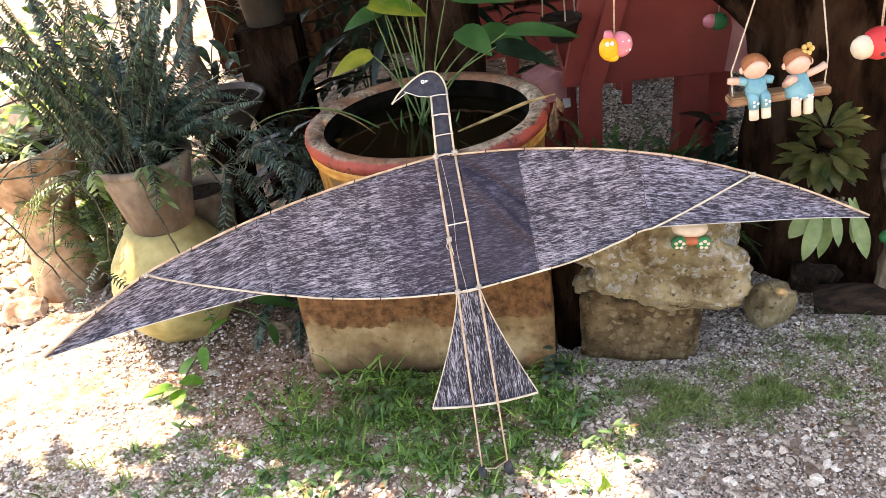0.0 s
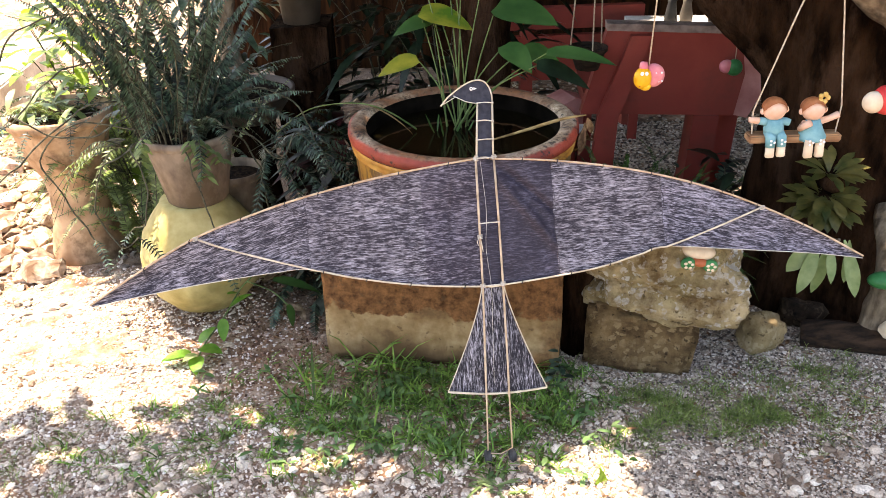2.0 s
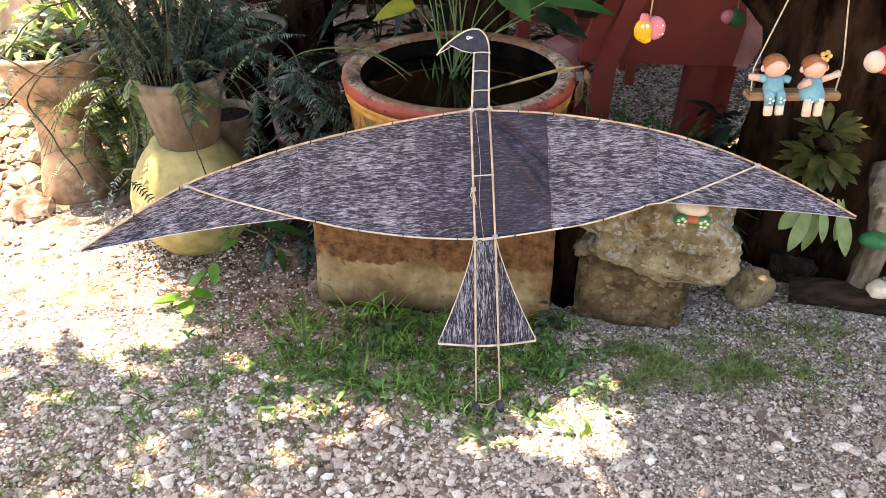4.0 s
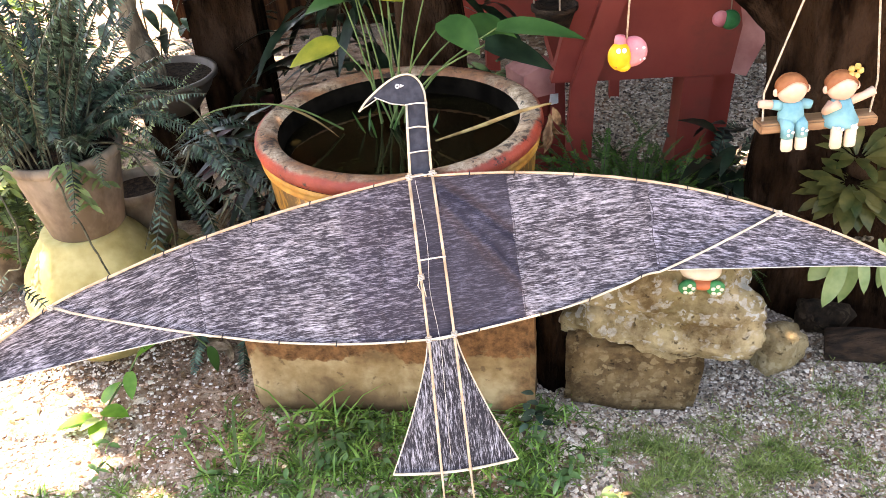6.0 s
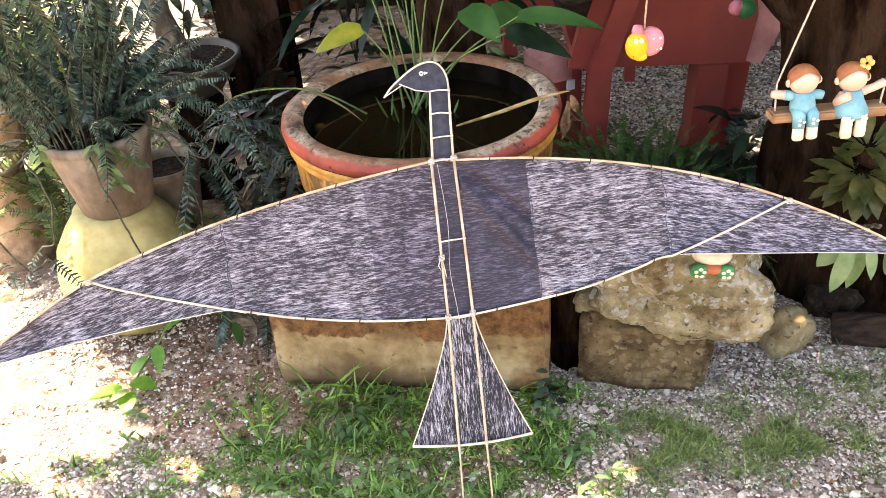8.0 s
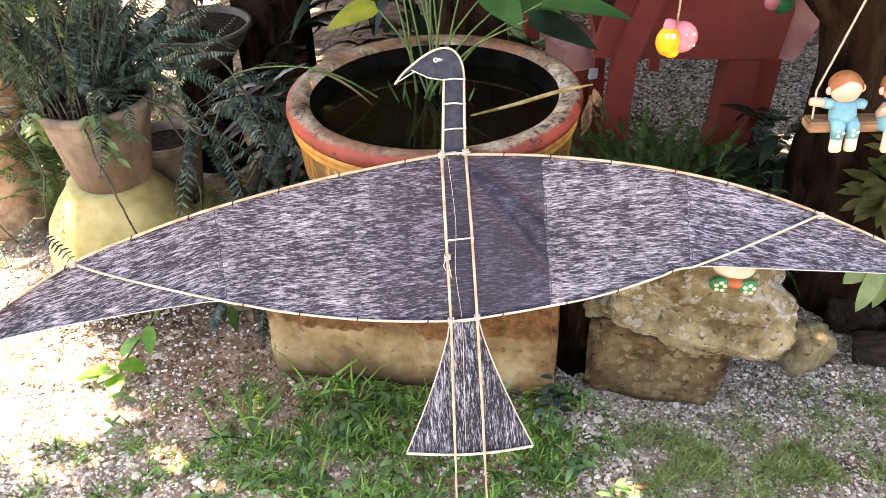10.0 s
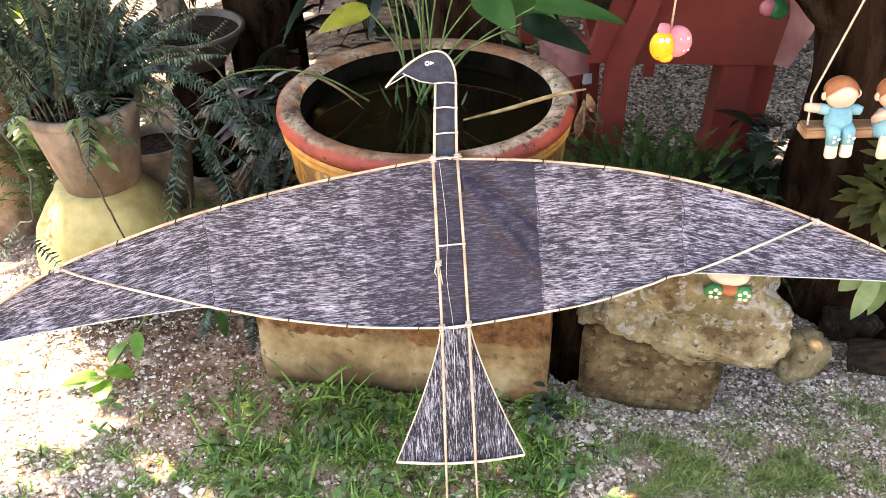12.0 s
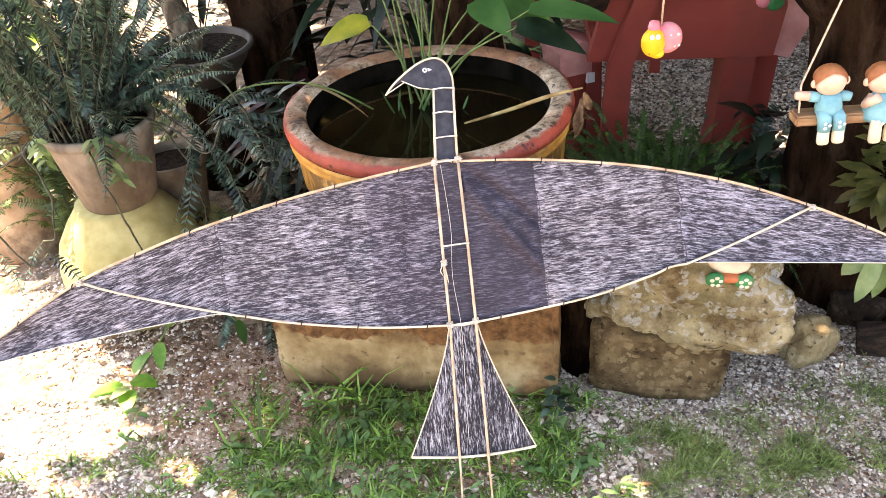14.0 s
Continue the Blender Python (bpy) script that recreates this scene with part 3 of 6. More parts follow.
def greenness(x, y):
    """How much grass grows at a place."""
    return (1.0 * patch(x, y, -0.12, 1.82, 0.36, 0.20) + 0.8 * patch(x, y, -0.02, 1.93, 0.36, 0.05) + 0.8 * patch(x, y, 0.33, 1.68, 0.16, 0.18) + 0.30 * patch(x, y, -0.42, 1.62, 0.18, 0.10)
            + 0.16 * patch(x, y, -0.62, 1.50, 0.32, 0.16) + 0.15 * patch(x, y, -0.95, 1.62, 0.28, 0.16) + 0.6 * patch(x, y, 0.05, 1.55, 0.22, 0.10))


def fine_greenness(x, y):
    return (0.9 * patch(x, y, 0.62, 1.72, 0.13, 0.10) + 1.0 * patch(x, y, 0.95, 1.72, 0.20, 0.10) + 0.45 * patch(x, y, 1.22, 1.95, 0.16, 0.10) + 0.5 * patch(x, y, -0.82, 2.16, 0.16, 0.07))


scatter_stones("gravel", "pebble", 78000, uniform(0.2, 1.95, 1.12, 2.55, lambda x, y: 0.97 - 0.75 * np.minimum(1, greenness(x, y) + 0.35 * fine_greenness(x, y))),
               lambda g, k: 0.0024 + 0.0027 * g.rand(k) ** 2 + 0.0035 * (g.rand(k) > 0.98), 3, "loose grey and buff gravel on the yard")
scatter_stones("gravel", "pebble_pink", 44000, uniform(-1.75, 0.55, 1.12, 2.35, lambda x, y: (0.92 - 0.75 * np.minimum(1, greenness(x, y))) * np.clip(1 - 1.15 * patch(x, y, -0.45, 2.15, 0.34, 0.34), 0, 1) * (1 - 0.5 * patch(x, y, -0.55, 1.85, 0.3, 0.2))),
               lambda g, k: 0.0030 + 0.005 * g.rand(k) ** 3 + 0.006 * (g.rand(k) > 0.98), 4, "loose pinkish gravel mixed with brown soil")
scatter_stones("gravel", "pebble_red", 16000, uniform(-1.0, 0.5, 1.62, 2.75, lambda x, y: np.clip(0.85 * patch(x, y, -0.5, 2.15, 0.35, 0.40) + 0.55 * greenness(x, y), 0, 1)), lambda g, k: 0.0024 + 0.0045 * g.rand(k) ** 3, 9, "reddish-brown grit on the bare soil beside the plinth")
scatter_stones("gravel", "pebble", 15000, uniform(-4.5, 3.5, 2.3, 6.5, lambda x, y: 1 - 0.85 * ((x > -1.2) & (x < 0.5)) - 0.9 * ((x >= 0.5) & (x < 2.3) & (y < 4.7))), lambda g, k: 0.006 + 0.012 * g.rand(k) ** 2, 5, "coarser pale gravel towards the back of the yard")
scatter_stones("gravel", "pebble_pink", 650, uniform(-0.9, 1.2, 1.0, 1.56), lambda g, k: 0.007 + 0.011 * g.rand(k) ** 2, 8, "scattered larger pebbles in front of the kite")
scatter_stones("gravel", "pebble", 26000, uniform(0.25, 2.3, 2.55, 4.7), lambda g, k: 0.0055 + 0.004 * g.rand(k), 10, "fine grey gravel under the bench")
# laid over the sunlit and dappled ground to paint it brighter
scatter_stones("gravel", "pebble_pale", 30000, uniform(-1.95, -0.35, 1.25, 2.75, lambda x, y: np.clip(0.95 * patch(x, y, -1.25, 2.1, 0.6, 0.55) + 0.7 * patch(x, y, -0.5, 1.58, 0.40, 0.22), 0, 1) * (1 - 0.6 * np.minimum(1, greenness(x, y)))), lambda g, k: 0.0024 + 0.004 * g.rand(k) ** 3, 12, "pale grit strewn over the soil, whitened to put sunlight into the ground")
scatter_stones("rubble_heap", "rubble", 900, uniform(-3.0, -1.5, 2.6, 4.2), lambda g, k: 0.015 + 0.05 * g.rand(k) ** 2, 6, "heap of broken pale stones and bricks")


def grass(name, mat, count, where, height, width, seed, label, blades=7):
    """Tufts of arching blades in clumps, with bare soil between."""
    g = random.Random(seed)
    rs = np.random.RandomState(seed)
    bl = Build()
    for x, y in where(rs, count):
        if noise.noise((x * 9, y * 11, seed)) + 0.35 * noise.noise((x * 25, y * 25, 3)) < (-0.06 if greenness(x, y) > 0.6 else 0.0):
            continue
        big = g.uniform(0.5, 1.25)
        for _ in range(blades):
            a = g.random() * 6.283
            ln = height * big * (0.5 + 0.9 * g.random())
            up, bend = g.uniform(0.45, 1.35), g.uniform(0.5, 1.7)
            px, py = x + g.gauss(0, 0.010), y + g.gauss(0, 0.010)
            d = Vector((math.cos(a), math.sin(a), 0))
            s = Vector((-d.y, d.x, 0.25 * g.uniform(-1, 1))) * width * g.uniform(0.5, 1.2)
            p = Vector((px, py, fall(py) - 0.003))
            vs, th = [], up
            for k in range(4):
                w = (0.7, 1.0, 0.75, 0.0)[k]
                vs += [p - s * w, p + s * w] if w else [p]
                p = p + (d * math.cos(th) + Vector((0, 0, math.sin(th)))) * ln / 3
                p.z = max(p.z, fall(p.y) + 0.004)
                th -= bend / 2.2
            bl.put(vs, [(0, 1, 3, 2), (2, 3, 5, 4), (4, 5, 6)])
    return single(bl.make(name, mat, smooth=True), label, "grass", kind="stuff")


grass("grass", "grass", 5600, uniform(-1.2, 0.7, 1.2, 2.1, lambda x, y: np.minimum(1, greenness(x, y)) ** 1.2), 0.054, 0.0025, 21, "low tufts of green grass growing through the gravel")
grass("grass", "fine_grass", 7000, uniform(-1.5, 1.7, 1.15, 2.4, lambda x, y: np.minimum(1, fine_greenness(x, y) + 0.25 * greenness(x, y) + 0.42 * (x < -0.2) * (y < 1.8))), 0.038, 0.0011, 22, "thin yellowish grass between pebbles", 9)

grass("grass", "fine_grass", 4200, uniform(0.40, 1.45, 1.45, 1.95, lambda x, y: np.minimum(1, fine_greenness(x, y))), 0.050, 0.0011, 23, "soft fine grass patches on the gravel", 9)

grass("grass", "grass", 260, uniform(-0.42, 0.42, 1.78, 1.955, lambda x, y: 0.25 + 0.5 * patch(x, y, -0.10, 1.92, 0.16, 0.06) + 0.4 * patch(x, y, 0.30, 1.90, 0.08, 0.06)), 0.135, 0.0040, 24, "longer green grass blades against the plinth", 4)
b = Build()
g = random.Random(25)
for _ in range(520):
    x, y = g.uniform(-0.8, 0.55), g.uniform(1.42, 1.97)
    if g.random() > 0.75 * greenness(x, y) or noise.noise((x * 13, y * 13, 6)) < -0.05:
        continue
    for k in range(g.randint(2, 5)):
        a = g.random() * 6.283
        b.leaf((x + g.gauss(0, 0.006), y + g.gauss(0, 0.006), fall(y) + g.uniform(0.008, 0.04)), (math.cos(a), math.sin(a), g.uniform(-0.1, 0.7)), (0, 0, 1), g.uniform(0.016, 0.042), g.uniform(0.009, 0.017), 0.4, seg=3)
single(b.make("weeds", "weed"), "small broad-leaved weeds among the grass", "weeds", kind="stuff")

# ---- plinth under the bowl ----
turn = pose(0.030, 1.988, fall(1.99), 0, 0, -8.5)
b = Build()
W, D, H = 0.372, 0.56, 0.36
bm = bmesh.new()
bmesh.ops.create_cube(bm, size=1, matrix=Matrix.Translation((0, D / 2, H / 2)) @ Matrix.Diagonal((2 * W, D, H, 1)))
bmesh.ops.bevel(bm, geom=bm.edges[:], offset=0.012, segments=2, affect="EDGES")
bmesh.ops.subdivide_edges(bm, edges=[e for e in bm.edges if e.calc_length() > 0.2], cuts=12, use_grid_fill=True)
for v in bm.verts:
    v.co += Vector(noise.noise_vector(v.co * 9)) * 0.006 + Vector(noise.noise_vector(v.co * 30)) * 0.002
bm.normal_update()
b.put([v.co.copy() for v in bm.verts], [[v.index for v in f.verts] for f in bm.faces])
bm.free()
single(b.make("plinth", "plinth", place=turn), "stained tan plastered block that carries the water bowl", "plinth")

# ---- water bowl ----
BX, BY, BZ = 0.114, 2.232, 0.708
base_z = fall(2.02) + H
bh = BZ - base_z
bowl = thing("water_bowl", pose(BX, BY, base_z) @ Matrix.Diagonal((0.972, 0.972, 1, 1)), "wide ochre glazed clay bowl with a worn red rim", "bowl")
b = Build()
b.lathe([(0.19, 0.002), (0.21, 0.0), (0.255, 0.05), (0.305, 0.13), (0.335, 0.22), (0.343, bh - 0.069)], 72)
b.lathe([(0.30, bh - 0.09), (0.27, bh * 0.5), (0.2, 0.06), (0.0, 0.04)], 72)
b.make("body", "glaze", bowl)
Build().lathe([(0.342, bh - 0.074), (0.350, bh - 0.070), (0.352, bh - 0.062), (0.348, bh - 0.058), (0.354, bh - 0.052), (0.355, bh - 0.044), (0.351, bh - 0.040)], 72).make("band", "band", bowl, "raised orange-yellow double band")
b = Build()
b.lathe([(0.349, bh - 0.041), (0.358, bh - 0.034), (0.361, bh - 0.022), (0.358, bh - 0.008), (0.348, bh - 0.002), (0.330, bh), (0.312, bh - 0.004), (0.303, bh - 0.014)], 96, wobble=0.008)
b.make("rim", "rim", bowl, "thick rim with worn red paint over pale clay")
Build().lathe([(0.3032, bh - 0.0135), (0.299, bh - 0.03), (0.297, bh - 0.1), (0.268, bh * 0.45), (0.2, 0.06), (0.0, 0.045)], 48).make("inside", "inner", bowl, "near-black inner wall")
wz = bh - 0.062
ww = Build()
ww.put([(0.288 * math.cos(a * math.pi / 36), 0.288 * math.sin(a * math.pi / 36), 0) for a in range(72)], [tuple(range(72))])
single(ww.make("water", "water", place=pose(BX, BY, base_z + wz), smooth=False), "still dark water in the clay bowl", "water", kind="structure")

# ---- bird kite ----
kr = Vector((0.993, 0.118, 0.0)).normalized()
ku = Vector((-0.048, 0.465, 0.884))
ku = (ku - kr * ku.dot(kr)).normalized()
kn = kr.cross(ku)
KITE = Matrix.Translation((0.177, 1.715, 0.426)) @ Matrix((kr, -kn, ku)).transposed().to_4x4()
kite = thing("bird_kite", KITE, "large black bird-shaped kite on a bamboo frame leaning against the bowl", "kite")
TOP = spline([(u, 0, v) for u, v in [(-1.031, 0.031), (-0.90, 0.108), (-0.757, 0.182), (-0.618, 0.228), (-0.47, 0.267), (-0.26, 0.306), (-0.02, 0.335), (0.027, 0.332),
                                     (0.183, 0.317), (0.353, 0.288), (0.486, 0.255), (0.62, 0.211), (0.756, 0.152), (0.900, 0.078), (1.037, -0.006)]], 8)
LOW = spline([(u, 0, v) for u, v in [(-1.031, 0.028), (-0.817, 0.057), (-0.671, 0.071), (-0.56, 0.079), (-0.475, 0.080), (-0.349, 0.047), (-0.186, 0.016), (-0.025, 0.0),
                                     (0.027, 0.0), (0.261, 0.021), (0.40, 0.050), (0.48, 0.066), (0.676, 0.043), (0.900, 0.014), (1.037, -0.010)]], 8)


def height_at(line, u):
    return float(np.interp(u, [p.x for p in line], [p.z for p in line]))


def wing_panel(u0, u1, mat, label):
    """A panel of the wing, slightly slack between its rods."""
    b = Build()
    nu, nv = (28, 56) if 0.02 < u0 < 0.1 else (40, 20) if u0 == -0.170 else (max(4, int((u1 - u0) / 0.02)), 14)
    for i in range(nu + 1):
        u = u0 + (u1 - u0) * i / nu
        lo, hi = height_at(LOW, u), height_at(TOP, u)
        for j in range(nv + 1):
            s = j / nv
            v = lo + (hi - lo) * s
            slack = 0.006 * math.sin(math.pi * s) * (0.6 + noise.noise((u * 5, v * 6, 2))) + 0.0025 * noise.noise((u * 14, v * 9, 5))
            if 0.03 < u < 0.2:
                slack += (0.014 * math.exp(-((v - 0.33 + 0.95 * (u - 0.03)) / 0.011) ** 2) - 0.014 * math.exp(-((v - 0.29 + 1.3 * (u - 0.03)) / 0.02) ** 2)) * min(1, (1 - s) * 8)
            if -0.17 < u < -0.03:
                slack += 0.006 * math.exp(-((u + 0.098 - 0.10 * (v - 0.14)) / 0.006) ** 2) * min(1, 5 * s * (1 - s))
            b.v.append((u, slack, v))
    for i in range(nu):
        for j in range(nv):
            a = i * (nv + 1) + j
            b.f.append((a, a + nv + 1, a + nv + 2, a + 1))
            b.m.append(0)
    ob = b.make("wing_panel", mat, kite, label)
    return ob


wing_panel(-1.030, -0.472, "kite_tip_l", "streaked black outer wing sheet")
wing_panel(-0.472, -0.170, "kite_wing", "streaked black wing sheet")
wing_panel(-0.170, -0.019, "kite_dull", "streaked black wing sheet with a crease")
wing_panel(-0.019, 0.030, "kite_plain", "dull black strip between the spine rods")
wing_panel(0.030, 0.182, "kite_plain", "smooth matt black wing sheet")
wing_panel(0.182, 0.480, "kite_wing", "streaked black wing sheet")
wing_panel(0.480, 1.036, "kite_tip_r", "streaked black outer wing sheet")
for u in (-0.473, 0.181, 0.479):
    pts = [(u + 0.004 * math.sin(k), -0.0035, height_at(LOW, u) + (height_at(TOP, u) - height_at(LOW, u)) * k / 12) for k in range(13)]
    Build().tube(pts, 0.0007, 4).make("seam", "kite_plain", kite)


def rod(name, pts, r, mat="bamboo", label="", y=-0.006, knots=True):
    b = Build()
    line = [Vector((p[0], y, p[1])) for p in pts]
    rr = [r * (1 + 0.18 * noise.noise((p.x * 30, 0, p.z * 30))) * (0.72 if p.z < -0.3 else 1.0) for p in line]
    b.tube(line, rr, 7)
    return b.make(name, mat, kite, label)


rod("leading_rod", [(p.x, p.z + 0.002) for p in TOP], 0.0028, label="bent bamboo rod along the front of the wings")
trail = [(-0.757, 0.182)] + [(-0.757 + 0.285 * k / 8, 0.182 - 0.102 * (k / 8) ** 0.86) for k in range(1, 8)] + [(p.x, p.z - 0.001) for p in LOW if -0.472 <= p.x <= 0.48] + [(0.48 + 0.276 * k / 8, 0.066 + 0.086 * (k / 8) ** 1.12) for k in range(1, 9)]
rod("trailing_rod", trail, 0.0025, "bamboo_pale", "pale bamboo rod along the rear of the wings", -0.0075)
rod("spine_rod", [(-0.020, 0.345), (-0.024, 0.17), (-0.027, 0.0), (-0.037, -0.22), (-0.040, -0.29), (-0.0405, -0.305), (-0.047, -0.44)], 0.0030, "bamboo", "long bamboo spine rod", -0.010)
rod("spine_rod", [(0.028, 0.345), (0.0285, 0.17), (0.027, 0.0), (0.023, -0.22), (0.021, -0.29), (0.0208, -0.305), (0.018, -0.44)], 0.0030, "bamboo", "long bamboo spine rod", -0.010)
rod("neck_rod", [(-0.018, 0.33), (-0.011, 0.41), (-0.004, 0.482)], 0.0026, "bamboo_pale", "", -0.006)
rod("neck_rod", [(0.027, 0.33), (0.031, 0.41), (0.036, 0.486)], 0.0026, "bamboo_pale", "", -0.006)
for u0, v0, u1, v1 in ((-0.012, 0.385, 0.030, 0.385), (-0.009, 0.435, 0.032, 0.432), (-0.004, 0.482, 0.035, 0.480), (-0.022, 0.165, 0.029, 0.166), (-0.026, 0.0, 0.029, 0.002), (-0.024, 0.336, 0.034, 0.338)):
    rod("cross_tie", [(u0 - 0.003, v0), ((u0 + u1) / 2, v0 + 0.001), (u1 + 0.003, v1)], 0.0017, "thread", "thin pale cross tie", -0.013)
for u, v in ((-0.020, 0.336), (0.028, 0.338), (-0.027, 0.0), (0.027, 0.002), (-0.0245, 0.13), (-0.757, 0.180), (0.756, 0.150)):
    b = Build()
    for k in range(4):
        ring = [(u + 0.0062 * math.cos(a * 0.785), -0.009 + 0.0075 * math.sin(a * 0.785), v - 0.004 + 0.003 * k + 0.001 * math.sin(a)) for a in range(9)]
        b.tube(ring, 0.0011, 4)
    b.make("lashing", "thread", kite, "thread lashing round crossing rods")
for line, n_ties in ((TOP, 18), (LOW, 15)):
    for k in range(1, n_ties):
        u = -0.98 + 1.96 * k / n_ties + 0.02 * math.sin(5 * k)
        v = height_at(line, u)
        if line is LOW and not -0.47 < u < 0.47:
            continue
        Build().tube([(u + 0.0056 * math.cos(a * 0.785) * 0.3, -0.006 + 0.0056 * math.sin(a * 0.785), v + 0.0058 * math.cos(a * 0.785)) for a in range(9)], 0.0012, 4).make("lashing", "dark_thread", kite)
for s0, s1 in ((-1.03, -0.47), (0.48, 1.037)):
    Build().tube([(p.x, -0.003, p.z) for p in LOW if s0 <= p.x <= s1], 0.0012, 4).make("edge_thread", "thread", kite, "thread hem on the free wing edge")
# tail
b = Build()
for i in range(13):
    for j in range(19):
        s, t = i / 12, j / 18
        left, right = -0.030 - 0.110 * t ** 1.25, 0.028 + 0.096 * t ** 1.25
        v = -0.006 - 0.265 * t - 0.010 * t * math.sin(math.pi * s) - 0.012 * t * s
        b.v.append((left + (right - left) * s, 0.002 * noise.noise((s * 4, t * 4, 8)), v))
for i in range(12):
    for j in range(18):
        a = i * 19 + j
        b.f.append((a, a + 1, a + 20, a + 19))
        b.m.append(0)
b.make("tail_panel", "kite_tail", kite, "black tail sheet with upright pale streaks")
rod("tail_rod", [(-0.140 + 0.264 * s / 10, -0.271 - 0.010 * math.sin(math.pi * s / 10) - 0.012 * s / 10) for s in range(11)], 0.0030, "bamboo_pale", "pale rod along the foot of the tail")
for sg, a0 in ((-1, 0.110), (1, 0.095)):
    rod("tail_edge", [(sg * (0.030 + a0 * (k / 10) ** 1.25), -0.006 - 0.265 * k / 10 - (0.012 * k / 10 if sg > 0 else 0)) for k in range(11)], 0.0014, "bamboo_pale")
# neck and head
b = Build()
b.prism([(-0.018, 0.337), (0.027, 0.337), (0.030, 0.41), (0.035, 0.484), (-0.004, 0.484), (-0.011, 0.41)], -0.001, 0.002)
b.make("neck", "kite_head", kite, "slate black paper neck", smooth=False)
HEAD = [(-0.004, 0.482), (-0.034, 0.489), (-0.066, 0.505), (-0.084, 0.495), (-0.101, 0.481), (-0.084, 0.500), (-0.066, 0.514), (-0.042, 0.530), (-0.018, 0.541), (0.002, 0.544), (0.018, 0.539), (0.030, 0.524), (0.036, 0.503), (0.036, 0.482)]
b = Build().prism(HEAD, -0.001, 0.002)
b.make("head", "kite_head", kite, "slate black paper head with a hooked beak", smooth=False)
top_line = spline([(u, -0.003, v) for u, v in HEAD[4:]], 4)
Build().tube(top_line, 0.0021, 6).make("head_rod", "bamboo_pale", kite, "thin pale rod bent round the head")
Build().tube([(-0.004, -0.003, 0.482), (-0.034, -0.003, 0.489), (-0.066, -0.003, 0.506)], 0.0013, 5).make("chin_thread", "thread", kite)
Build().tube([(-0.060, -0.003, 0.503), (-0.101, -0.003, 0.482)], 0.0013, 5).make("chin_thread", "thread", kite)
Build().lathe([(0.0022, -0.001), (0.0048, -0.001), (0.0048, 0.001), (0.0022, 0.001)], 14).make("eye", "eye_white", kite, "small white painted eye ring", place=Matrix.Translation((-0.017, -0.003, 0.522)) @ pose(0, 0, 0, 90))
Build().prism([(-0.011, 0.5255), (-0.011, 0.5185), (-0.003, 0.522)], -0.004, -0.002).make("eye_mark", "eye_white", kite, "white painted mark beside the eye", smooth=False)
for u in (-0.047, 0.018):
    fb = rock_mesh((0.010, 0.009, 0.019), 3 + u, 3, 0.25)
    fb.make("foot", "foot", kite, "charcoal dark lump at the rod's end", place=Matrix.Translation((u, -0.006, -0.452)))
Build().tube([(-0.047, -0.012, -0.440), (-0.015, -0.012, -0.446), (0.018, -0.012, -0.432)], 0.0016, 5).make("cross_tie", "bamboo", kite)
Build().tube([(-0.028, -0.014, 0.13), (-0.034, -0.016, 0.115), (-0.028, -0.016, 0.10), (-0.023, -0.015, 0.12), (-0.020, -0.016, 0.09)], 0.0012, 5).make("tied_string", "bamboo_pale", kite)
Build().tube(spline([(-0.008, -0.004, 0.33), (-0.002, -0.006, 0.2), (-0.010, -0.005, 0.1), (-0.004, -0.005, 0.0), (-0.008, -0.005, -0.1), (-0.016, -0.005, -0.26)], 4), 0.0005, 4).make("loose_thread", "thread", kite)

# ---- rocks ----
b = rock_mesh((0.245, 0.17, 0.150), 2, 6, 0.30)
single(b.make("boulder", "rock", place=pose(0.705, 2.025, 0.305, -14, 4, -6)), "rough tan boulder crusted with pale lichen on a stone slab", "boulder")
b = Build()
bm = bmesh.new()
bmesh.ops.create_cube(bm, size=1, matrix=Matrix.Translation((0, 0.16, 0.115)) @ Matrix.Diagonal((0.33, 0.32, 0.23, 1)))
for v in bm.verts:
    if v.co.z > 0.1:
        v.co.x *= 1.16 if v.co.x > 0 else 0.93
bmesh.ops.bevel(bm, geom=bm.edges[:], offset=0.02, segments=2, affect="EDGES")
bmesh.ops.subdivide_edges(bm, edges=[e for e in bm.edges if e.calc_length() > 0.08], cuts=9, use_grid_fill=True)
for v in bm.verts:
    v.co += Vector(noise.noise_vector(v.co * 8)) * 0.012 + Vector(noise.noise_vector(v.co * 26)) * 0.004
b.put([v.co.copy() for v in bm.verts], [[v.index for v in f.verts] for f in bm.faces])
bm.free()
single(b.make("stone_slab", "stone", place=pose(0.630, 1.928, fall(1.93) - 0.010, 0, 0, -12)), "squared brown stone beneath the boulder", "stone")
single(rock_mesh((0.075, 0.06, 0.062), 5, 4, 0.3).make("stone", "smallrock", place=pose(1.075, 2.08, 0.010, 0, 8, 20)), "small buff stone on the gravel beside the boulder", "stone")
single(rock_mesh((0.08, 0.07, 0.06), 9, 4, 0.3).make("stone", "darkstone", place=pose(1.27, 2.24, -0.02, 0, 8, 50)), "brown stone at the foot of the tree, shade put into its colour", "stone")

# dark mass added to paint the deep shade in this gap
single(rock_mesh((0.06, 0.15, 0.24), 21, 4, 0.3).make("stone", "bark", place=pose(0.462, 2.15, 0.10)), "added black mass that paints deep shade into the gap beside the plinth", "stone")

# ---- jar, pots and ferns ----
JX, JY = -0.79, 2.36
jz = fall(JY) + float(mound(JX, JY)) - 0.012
b = Build()
b.lathe([(0.0, 0.0), (0.10, 0.0), (0.135, 0.012), (0.185, 0.075), (0.208, 0.15), (0.207, 0.21), (0.188, 0.285), (0.150, 0.345), (0.118, 0.385), (0.112, 0.40), (0.0, 0.40)], 56, wobble=0.01)
